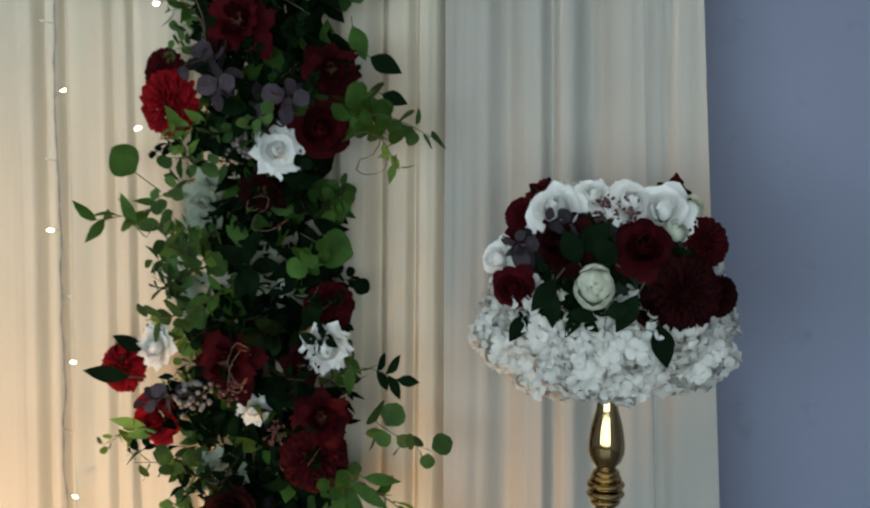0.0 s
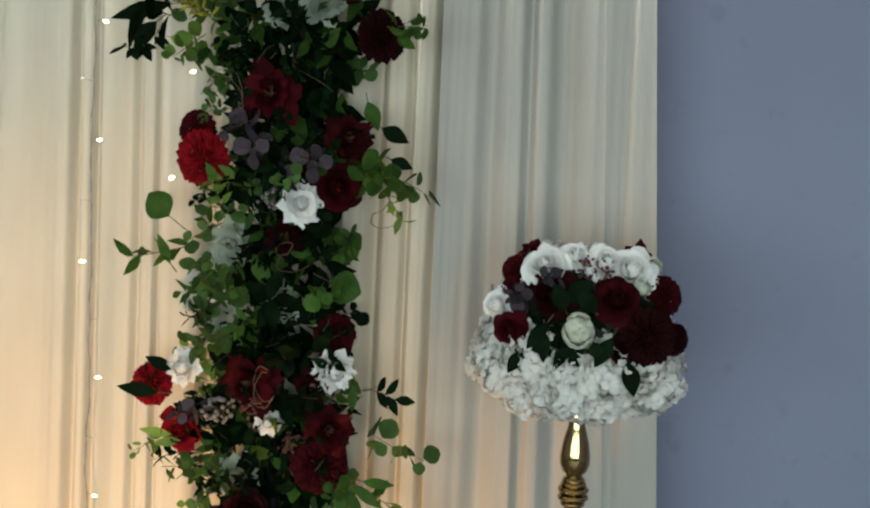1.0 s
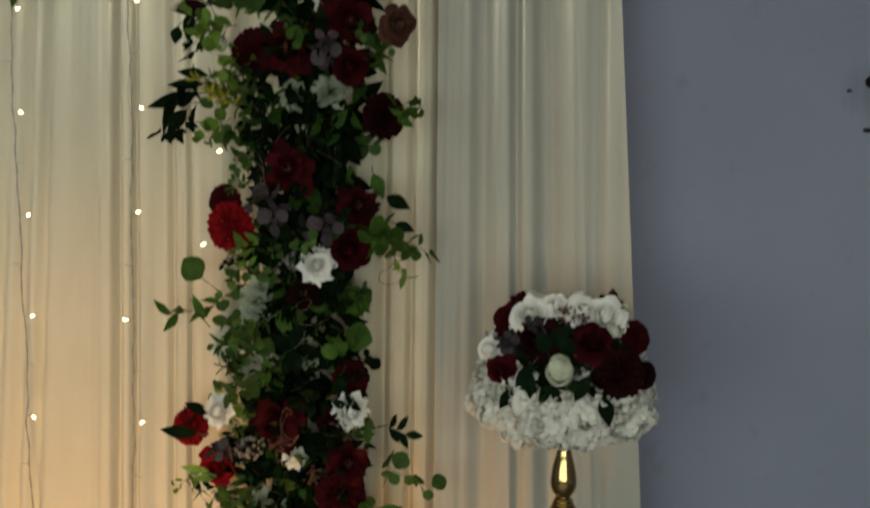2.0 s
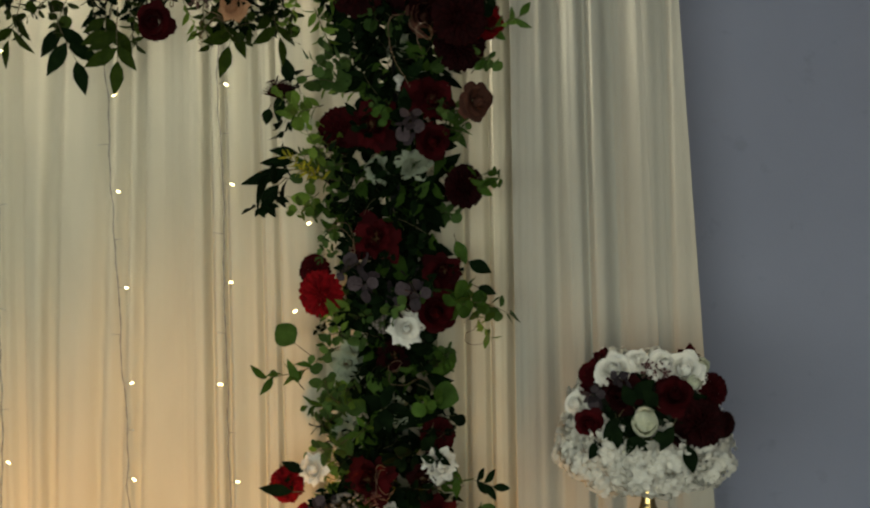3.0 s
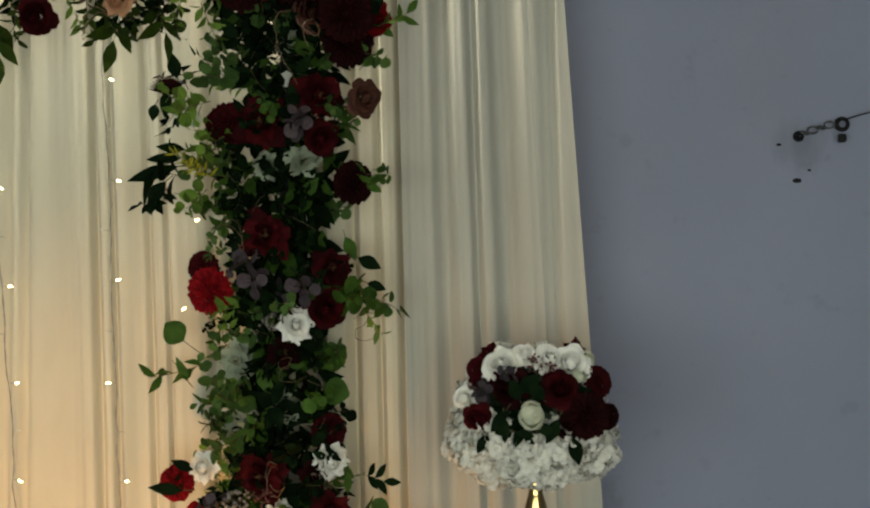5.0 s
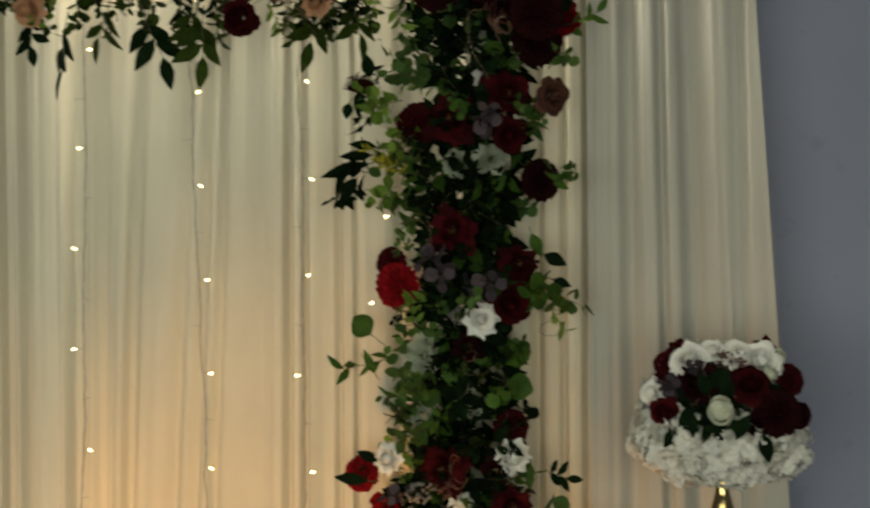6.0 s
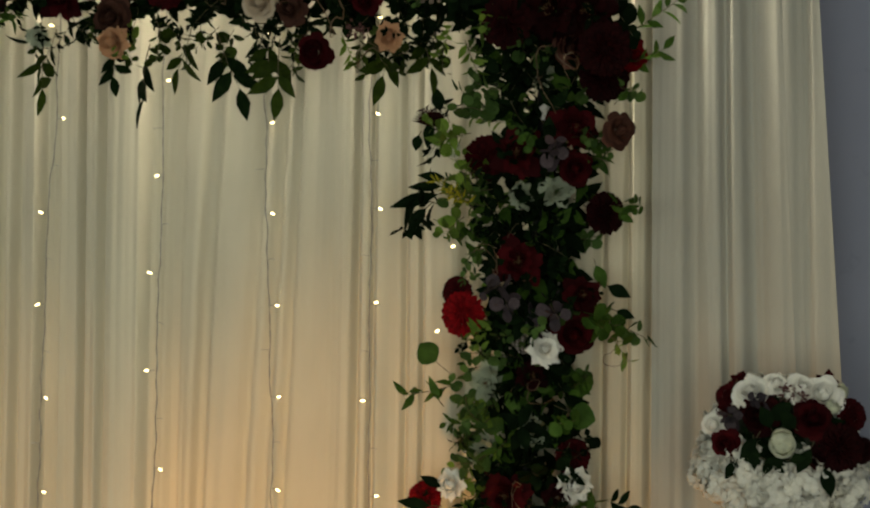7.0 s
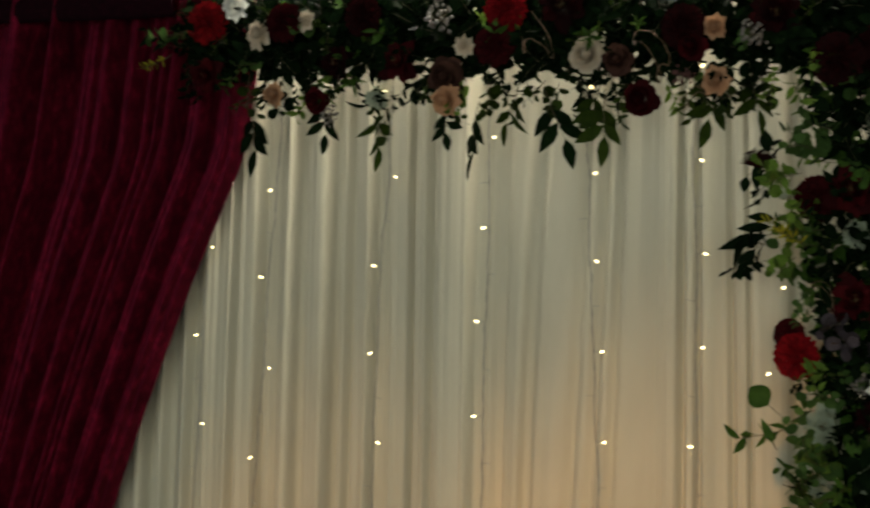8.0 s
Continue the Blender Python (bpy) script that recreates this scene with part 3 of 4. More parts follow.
def light_string(seed, x_at_2, lean, z_lit, step, sides, y=-0.048):
    """Wire with bulbs on short leads, every second one lit; sides: to which side the lit ones hang, downwards from z_lit."""
    rng = random.Random(seed)
    s = Soup()
    top, bottom = 3.0, 0.25
    x_of = lambda z: x_at_2 + lean * (2.1 - z) + 0.011 * noise.noise((z * 4.3, seed * 3.1, 0.4)) + 0.004 * noise.noise((z * 15, seed, 0.8))
    path = [Vector((x_of(top - 0.02 * i), y + 0.004 * noise.noise((i * .12, seed, 3)), top - 0.02 * i)) for i in range(int((top - bottom) / 0.02))]
    s.tube(path, 0.0013, 0, 4)
    s.tube([p + Vector((0.0025 * math.sin(i * 1.3), 0.0025 * math.cos(i * 1.3), 0)) for i, p in enumerate(path)], 0.001, 0, 4)
    spots = []
    half = step / 2
    for k in range(-int((top - z_lit) / half), int((z_lit - bottom) / half)):
        z = z_lit - k * half
        lit = k % 2 == 0
        side = sides[k // 2] if lit and 0 <= k // 2 < len(sides) else rng.choice((-1, 1))
        p = Vector((x_of(z), y, z))
        e = p + Vector((side * rng.uniform(.012, .02), -.004, rng.uniform(-.004, .004)))
        s.tube([p, e], 0.001, 0, 4)
        spots.append((e, Vector((side, -.3, rng.uniform(-.7, .3))), lit))
    root = tagged(new("string_light", None), "clear fairy-light string with warm bulbs hanging before the voile", "fairy lights", "strings of fairy lights")
    part("wire", s.mesh("wire", [WIRE]), root)
    for e, d, lit in spots:
        part("bulb", LIT if lit else OFF, root, facing(e, d, 0, .8 if lit else .6), "lit warm white bulb" if lit else "")


light_string(1, -0.374, 0.002, 2.135, 0.256, (1, 1, 1, -1))
light_string(2, -0.684, 0.042, 2.112, 0.248, (1, 1, 1, 1))
light_string(3, -0.988, -0.015, 2.242, 0.271, (1, -1, -1, -1, 1))
light_string(4, -1.330, -0.038, 2.139, 0.266, (1, -1, -1, 1))
light_string(5, -1.735, -0.055, 2.130, 0.284, (-1, -1, 1, -1))
light_string(6, -1.990, -0.028, 1.948, 0.284, (1, -1, 1))

# ---- the flower arch ----
MESH = {
    "rose_red": [rose_mesh(1, RED), rose_mesh(2, RED)], "rose_wine": [rose_mesh(3, WINE), rose_mesh(4, WINE)], "rose_crimson": [rose_mesh(5, CRIMSON)],
    "aster_white": [aster_mesh(61, WHITE), aster_mesh(62, WHITE)], "peony_pale": [peony_mesh(63, PALE), aster_mesh(64, PALE)], "rose_white": [rose_mesh(6, WHITE), rose_mesh(7, WHITE, POINT)], "ranunculus_cream": [ranunculus_mesh(27, CREAM), ranunculus_mesh(28, CREAM)], "rose_peach": [rose_mesh(9, PEACH, POINT)],
    "rose_dusty": [rose_mesh(10, DUSTY)], "star_white": [star_mesh(11, WHITE)], "star_ivory": [star_mesh(52, IVORY), rose_mesh(53, IVORY, POINT)],
    "peony_crimson": [peony_mesh(13, CRIMSON), peony_mesh(14, CRIMSON)], "peony_wine": [peony_mesh(15, WINE)],
    "dahlia_red": [pompon_mesh(16, RED)], "dahlia_crimson": [pompon_mesh(17, CRIMSON)], "dahlia_wine": [pompon_mesh(18, WINE)],
    "hydrangea": [floret_head_mesh(19, SNOW), floret_head_mesh(20, SNOW), floret_head_mesh(56, SNOW)],
    "berry_grey": [berry_mesh(21, BERRY)], "berry_pink": [berry_mesh(22, PINKBERRY)], "twig": [twig_mesh(k) for k in (23, 24, 25)],
}
CENTRES = centre_mesh(26)
SPRIGS = {
    "eucalyptus": [sprig_mesh(k, "eucalyptus", m) for k, m in ((31, BLUEGREEN), (32, BLUEGREEN), (33, GREEN))],
    "ruscus": [sprig_mesh(k, "ruscus", m) for k, m in ((34, GREEN), (35, GREEN), (36, DARK_SHADED_GREEN))],
    "broad": [sprig_mesh(k, "broad", m) for k, m in ((37, DARK_SHADED_GREEN), (38, DARK_SHADED_GREEN), (39, DARK_SHADED_GREEN))],
    # near-black copies of ruscus and eucalyptus for foliage that should look shaded
    "shade_ruscus": [sprig_mesh(50, "ruscus", DARK_SHADED_GREEN), sprig_mesh(51, "eucalyptus", DARK_SHADED_GREEN)],
    "hanging": [sprig_mesh(k, "hanging", m) for k, m in ((40, OLIVE), (41, OLIVE), (55, DARK_SHADED_GREEN))],
    "ivy": [sprig_mesh(k, "ivy", m) for k, m in ((42, DARK_SHADED_GREEN), (43, DARK_SHADED_GREEN))],
    "purple": [sprig_mesh(44, "eucalyptus", PURPLE), sprig_mesh(45, "eucalyptus", PURPLE)],
    "lime": [sprig_mesh(46, "eucalyptus", LIME), sprig_mesh(47, "ruscus", LIME)],
    "yellow": [sprig_mesh(48, "fern", YELLOW)],
    "olive": [sprig_mesh(57, "ruscus", OLIVE), sprig_mesh(58, "eucalyptus", OLIVE)],
    "feather": [sprig_mesh(49, "fern", WINE)],
}
LABELS = {"red": "red cloth petals", "wine": "dark wine-red cloth petals", "crimson": "crimson cloth petals", "white": "white cloth petals", "pale": "pale greenish-white cloth petals, dulled for the shade they stand in", "cream": "cream cloth petals",
          "peach": "peach cloth petals", "ivory": "ivory cloth petals", "dusty": "dusty rose-brown cloth petals", "grey": "grey dried berries", "pink": "small pink berries"}
FLOWER_NAMES = {"star": "rose", "aster": "rose", "berry": "berry_spray", "twig": "curly_twig"}
frng = random.Random(77)


def bloom(root, kind, x, y, z, size, way=(0, -1, 0.1), wobble=0.25):
    """One flower of that diameter on a thing, facing way."""
    first, _, colour = kind.partition("_")
    d = Vector(way).normalized() + Vector((frng.uniform(-wobble, wobble), frng.uniform(-wobble, wobble) * .5, frng.uniform(-wobble, wobble)))
    scale = size / 0.07 if first in ("berry", "twig") else size / 2.0
    ob = part(FLOWER_NAMES.get(first, first), frng.choice(MESH[kind]), root, facing((x, y, z), d, frng.uniform(0, 6.28), scale), LABELS.get(colour, ""))
    if first == "peony":
        part("centre", CENTRES, ob, None, "dark stamens")
    return ob


def sprig(root, kind, p, way, size=1.0):
    names = {"purple": "purple_leaf_sprig", "lime": "light_leaf_sprig", "shade_ruscus": "dark_leaf_sprig", "yellow": "yellow_bloom_sprig", "feather": "feather_grass", "broad": "broad_leaf_sprig", "olive": "olive_leaf_sprig"}
    return part(names.get(kind, kind + "_sprig"), frng.choice(SPRIGS[kind]), root, facing(p, way, frng.uniform(0, 6.28), size))


arch = tagged(new("flower_arch", None), "square wedding arch covered with red and white artificial flowers and leaves", "flower arch")


def frame_bar(path, parent):
    s = Soup()
    s.tube(path, 0.014, 0, 10)
    part("post", s.mesh("post", [BLACKMETAL]), parent, None, "black metal tube")


def column_x(z):
    return 0.065 + 0.03 * (z - 1.1)


def column_r(z):
    return 0.118 + 0.03 * noise.noise((z * 4.0, 1.7, 0.3))


def beam_z(x):
    return 2.385 - 0.085 * (x + 0.46)


frame_bar([(0.05, -0.12, 0.0), (0.07, -0.12, 1.2), (0.11, -0.12, 2.36)], arch)
frame_bar([(0.11, -0.12, 2.40), (-0.9, -0.13, 2.47), (-1.93, -0.14, 2.55)], arch)
frame_bar([(-1.93, -0.14, 2.55), (-2.12, -0.05, 2.50), (-2.62, -0.045, 1.2), (-2.64, -0.045, 0.0)], arch)


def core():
    """Dense inner leaves of the garland, most of them near black to paint the shade inside."""
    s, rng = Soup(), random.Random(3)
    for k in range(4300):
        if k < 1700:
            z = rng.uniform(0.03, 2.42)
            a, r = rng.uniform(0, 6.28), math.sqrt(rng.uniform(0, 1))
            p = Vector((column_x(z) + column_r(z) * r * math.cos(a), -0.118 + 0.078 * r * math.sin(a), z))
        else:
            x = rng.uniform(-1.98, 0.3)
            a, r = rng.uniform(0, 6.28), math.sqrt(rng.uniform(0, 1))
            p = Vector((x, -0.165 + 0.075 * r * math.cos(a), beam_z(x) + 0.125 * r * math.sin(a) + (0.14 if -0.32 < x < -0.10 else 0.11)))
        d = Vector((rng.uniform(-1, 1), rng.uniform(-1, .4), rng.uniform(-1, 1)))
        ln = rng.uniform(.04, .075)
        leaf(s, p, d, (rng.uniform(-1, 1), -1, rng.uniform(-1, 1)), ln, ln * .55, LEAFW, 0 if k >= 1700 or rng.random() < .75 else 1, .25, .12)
    tagged(part("inner_leaves", s.mesh("inner_leaves", [DARK_SHADED_GREEN, GREEN]), arch, None, "dense green leaves, near black for the shade inside"), kind="stuff")


core()

# sprigs all round the upright and along the beam
for k in range(270):
    z = 0.10 + 2.30 * (k + frng.random()) / 270
    a = frng.uniform(-math.pi, math.pi)
    d = Vector((math.cos(a) * .8, math.sin(a) * .6 - .7, frng.uniform(-.7, .6)))
    p = Vector((column_x(z) + (column_r(z) - .02) * math.cos(a), -0.118 + 0.07 * math.sin(a), z))
    if p.y > -0.075 and abs(math.cos(a)) < .6:
        continue
    # edge leaves: lighter greens, more lime at left, painting in the light there
    if abs(math.cos(a)) > .75:
        kind = frng.choices(("eucalyptus", "ruscus", "broad", "ivy", "lime"), (6, 3, .7, .7, 3.6 if math.cos(a) < 0 else .8))[0]
    else:
        # middle leaves: mostly near-black green, which paints in the shade there
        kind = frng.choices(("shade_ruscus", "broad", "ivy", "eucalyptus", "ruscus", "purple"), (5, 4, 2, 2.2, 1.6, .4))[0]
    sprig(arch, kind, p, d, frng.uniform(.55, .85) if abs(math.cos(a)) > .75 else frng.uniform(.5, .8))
for k in range(230):
    x = -2.0 + 2.3 * (k + frng.random()) / 230
    a = frng.uniform(-math.pi, math.pi)
    d = Vector((frng.uniform(-.6, .6), -abs(math.cos(a)) - .1, math.sin(a) - .1))
    p = Vector((x, -0.17 - 0.06 * abs(math.cos(a)), beam_z(x) + 0.065 + 0.09 * math.sin(a)))
    # mostly near-black leaves, so the beam carries its shade in its colour
    kind = frng.choices(("eucalyptus", "shade_ruscus", "broad", "ivy", "ruscus", "lime"), (.7, 6, 4, 2.4, 1, .3))[0]
    sprig(arch, kind, p, d, frng.uniform(.45, .8))
for x, z, size in ((-1.70, 2.37, 1.1), (-1.26, 2.33, 1.0), (-1.22, 2.36, .8), (-0.94, 2.31, 1.1), (-0.82, 2.35, .9), (-0.74, 2.32, 1.1), (-0.57, 2.31, 1.05), (-0.60, 2.33, .8),
                   (-0.25, 2.33, 1.0), (-0.19, 2.33, .9), (-1.45, 2.36, .8), (-1.05, 2.32, .8)):
    sprig(arch, "hanging", (x, -0.22, z), (frng.uniform(-.35, .35), -.15, -1), size)

# flowers of the upright, low to high: x, z, diameter
for kind, y, spots in (
        ("dahlia_red", -0.185, ((-0.0865, 1.607, .110), (-0.183, 1.145, .085))),
        ("dahlia_crimson", -0.20, ((0.175, 1.010, .110),)),
        ("dahlia_crimson", -0.15, ((0.186, 1.262, .085), (-0.11, 1.66, .08), (-0.04, 1.997, .108))),
        ("dahlia_wine", -0.20, ((0.267, 1.856, .098), (0.261, 2.187, .12), (0.02, 0.72, .10), (0.17, 0.45, .10))),
        ("peony_crimson", -0.235, ((0.063, 1.737, .108), (0.218, 1.659, .09), (0.036, 1.176, .112), (0.20, 1.091, .095), (0.058, 2.001, .11), (0.197, 2.057, .105))),
        ("peony_wine", -0.225, ((0.097, 1.464, .075), (0.162, 1.172, .07), (0.12, 0.60, .10), (-0.02, 0.33, .10))),
        ("rose_crimson", -0.235, ((0.201, 1.565, .098), (0.13, 1.578, .075), (0.20, 1.96, .082))),
        ("rose_red", -0.20, ((-0.113, 1.062, .086), (0.329, 2.234, .08), (-0.05, 0.52, .09))),
        ("rose_wine", -0.235, ((0.037, 0.92, .085), (0.10, 2.31, .11), (0.20, 2.26, .10))),
        ("rose_dusty", -0.24, ((0.302, 2.048, .084), (0.186, 2.246, .082))),
        ("star_white", -0.258, ((0.134, 1.530, .094),)),
        ("aster_white", -0.215, ((-0.107, 1.190, .078), (0.200, 1.204, .088), (0.072, 1.092, .058), (0.05, 0.42, .09), (0.16, 0.75, .09))),
        ("star_white", -0.20, ((0.141, 2.105, .075),)),
        ("peony_pale", -0.185, ((0.146, 1.909, .078), (0.109, 2.19, .062), (0.06, 1.90, .07), (0.09, 1.325, .085), (-0.02, 1.44, .095), (-0.03, 1.27, .085), (0.0, 0.97, .090))),
        ("ranunculus_cream", -0.17, ((-0.038, 1.235, .055), (-0.116, 2.016, .055))),
        ("berry_grey", -0.24, ((0.073, 1.539, .062), (-0.022, 1.114, .08))),
        ("berry_pink", -0.24, ((0.045, 1.127, .055), (0.12, 1.06, .045))),
        ("twig", -0.25, ((0.08, 1.19, .09), (0.10, 1.43, .07), (0.0, 1.72, .08), (0.28, 1.52, .08)))):
    for x, z, size in spots:
        side = (x - column_x(z)) / 0.2
        bloom(arch, kind, x, y + 0.02, z + (z - 1.77) * 0.0155, size, (0.2 + 0.45 * side, -1, 0.05), 0.05 if kind in ("star_white", "aster_white") else 0.16)

# flowers of the beam and its corner
for kind, spots in (
        ("dahlia_red", ((-1.843, 2.618, .13), (-0.832, 2.541, .12))),
        ("dahlia_crimson", ((-1.557, 2.586, .118), (-0.863, 2.444, .113))),
        ("dahlia_wine", ((0.041, 2.315, .12), (0.279, 2.242, .12), (-0.337, 2.437, .11), (-1.283, 2.573, .11))),
        ("peony_crimson", ((-1.840, 2.453, .10), (-1.165, 2.428, .105))),
        ("peony_wine", ((0.147, 2.339, .135), (0.238, 2.339, .12), (-0.669, 2.534, .12), (-1.371, 2.447, .10), (-0.103, 2.447, .11))),
        ("rose_crimson", ((-0.448, 2.258, .088), (-1.438, 2.338, .075), (-0.318, 2.385, .075))),
        ("star_ivory", ((-1.647, 2.562, .108), (-0.595, 2.393, .10))),
        ("star_white", ((-1.743, 2.661, .10),)),
        ("star_ivory", ((-1.486, 2.585, .07), (-0.958, 2.453, .066))),
        ("peony_pale", ((-1.236, 2.330, .06),)),
        ("rose_peach", ((-1.012, 2.306, .086), (-0.258, 2.428, .06), (-1.590, 2.372, .07), (-0.255, 2.290, .07))),
        ("rose_dusty", ((-1.014, 2.374, .10), (-0.514, 2.370, .078))),
        ("berry_grey", ((-0.163, 2.397, .085), (-1.035, 2.541, .11), (-1.390, 2.291, .07))),
        ("berry_pink", ((-0.337, 2.310, .06),)),
        ("twig", ((-0.376, 2.339, .12), (0.160, 2.242, .12), (-0.708, 2.408, .10), (-0.279, 2.252, .09)))):
    for x, z, size in spots:
        bloom(arch, kind, x, -0.285, z, size, (0, -1, -0.1), 0.2)

# leaves that stand out of the outline
for kind, x, y, z, way, size in (
        ("yellow", -0.055, -0.20, 1.87, (-.4, -.6, .5), 1.0), ("yellow", -0.085, -0.20, 1.90, (-.3, -.6, .2), .9), ("lime", -0.06, -0.19, 1.93, (-.4, -.6, .4), .7),
        ("feather", -0.13, -0.17, 2.06, (-.9, -.2, .5), .9), ("broad", -0.13, -0.16, 2.09, (-.4, -.2, .9), .7), ("ivy", -0.15, -0.17, 2.05, (-.6, -.2, -.9), .7),
        ("broad", -0.13, -0.16, 1.88, (-1, -.1, .05), 1.15), ("ivy", -0.18, -0.17, 1.86, (-.6, -.2, -.8), .8),
        ("eucalyptus", 0.235, -0.16, 1.60, (1, -.2, -.1), .95), ("eucalyptus", 0.215, -0.18, 1.63, (.8, -.5, -.5), .95), ("eucalyptus", 0.22, -0.18, 1.57, (.8, -.5, .2), .8), ("eucalyptus", 0.27, -0.16, 1.07, (.5, -.5, -.2), .9),
        ("ruscus", 0.24, -0.16, 0.96, (1, -.2, -.35), 1.0), ("hanging", 0.26, -0.18, 1.16, (1, -.3, .0), .6), ("eucalyptus", 0.27, -0.17, 1.88, (.8, -.4, -.1), .7),
        ("eucalyptus", 0.28, -0.17, 2.17, (.9, -.4, -.2), .7), ("lime", 0.28, -0.17, 1.56, (.6, -.4, -.6), .6), ("lime", -0.02, -0.21, 1.50, (-.2, -.7, .7), .6),
        ("purple", 0.02, -0.19, 1.665, (.2, -.8, -.3), .8), ("purple", 0.13, -0.19, 1.645, (.3, -.8, -.3), .8), ("purple", 0.05, -0.19, 1.70, (-.3, -.8, -.3), .8), ("purple", 0.10, -0.19, 1.62, (.1, -.8, -.4), .7),
        ("purple", 0.15, -0.22, 1.98, (.1, -.8, .4), .7), ("purple", -0.05, -0.21, 1.10, (-.4, -.8, .1), .6), ("ruscus", -0.08, -0.14, 0.99, (-1, -.2, .15), .65),
        ("ruscus", -0.045, -0.14, 1.32, (-1, -.2, .25), .6), ("ruscus", -0.10, -0.16, 1.43, (-.8, -.2, -.3), .9), ("broad", -0.16, -0.17, 1.15, (-.9, -.5, .3), .45),
        ("eucalyptus", -0.03, -0.20, 1.34, (-.4, -.8, .3), .9), ("eucalyptus", 0.0, -0.21, 1.28, (-.2, -.8, -.5), .9), ("lime", -0.13, -0.17, 1.03, (-.9, -.3, -.1), .6),
        ("eucalyptus", -0.02, -0.20, 2.10, (-.3, -.8, .3), .9), ("lime", -0.07, -0.18, 2.06, (-.5, -.7, -.2), .8), ("lime", -0.085, -0.18, 1.85, (-.4, -.7, -.5), .8),
        ("lime", -0.11, -0.17, 2.03, (-.5, -.6, .3), .8), ("yellow", -2.02, -0.24, 2.55, (-.6, -.4, -.7), 1.0), ("ruscus", -1.98, -0.24, 2.58, (-1, -.3, .1), .9),
        ("eucalyptus", -1.95, -0.25, 2.62, (-.7, -.5, -.5), .9), ("ruscus", 0.33, -0.18, 2.30, (.9, -.2, .5), .9), ("ruscus", 0.30, -0.18, 2.22, (.9, -.2, .1), .8)):
    sprig(arch, kind, (x, y, z), way, size)

for k in range(30):
    x = -1.75 + 1.7 * (k + frng.random()) / 30
    sprig(arch, frng.choice(("olive", "olive", "broad", "shade_ruscus", "lime", "olive")), (x, frng.uniform(-.25, -.13), beam_z(x) - .06), (frng.uniform(-.6, .6), frng.uniform(-.5, .1), -.9), frng.uniform(.55, .85))

# small dark leaves lying over the flowers, near black to deepen the painted shade
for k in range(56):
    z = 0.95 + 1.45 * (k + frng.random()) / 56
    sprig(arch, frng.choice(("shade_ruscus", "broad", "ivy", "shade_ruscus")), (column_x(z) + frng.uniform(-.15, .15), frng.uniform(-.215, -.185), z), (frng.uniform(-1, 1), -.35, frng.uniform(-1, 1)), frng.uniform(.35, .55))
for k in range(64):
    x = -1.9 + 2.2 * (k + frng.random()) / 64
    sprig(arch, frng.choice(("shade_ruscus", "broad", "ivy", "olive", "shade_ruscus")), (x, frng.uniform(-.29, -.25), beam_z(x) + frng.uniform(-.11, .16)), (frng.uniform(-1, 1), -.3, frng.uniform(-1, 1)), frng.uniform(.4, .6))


def large_leaf(root, x, y, z, tip_x, tip_z, width, mat, toward=-1.0, dy=-0.01):
    """One pointed leaf from its base to its tip, with a short stalk."""
    s = Soup()
    way = Vector((tip_x - x, dy, tip_z - z))
    leaf(s, (x, y, z), way, (0.15, toward, 0.25), way.length, width, (0.06, 0.6, 0.95, 1.0, 0.8, 0.45, 0.02), 0, .08, .10)
    s.tube([Vector((x, y, z)), Vector((x, y, z)) - way * .3 + Vector((0, .015, 0))], .0012, 1, 4)
    part("large_leaf", s.mesh("large_leaf", [mat, STEM]), root)


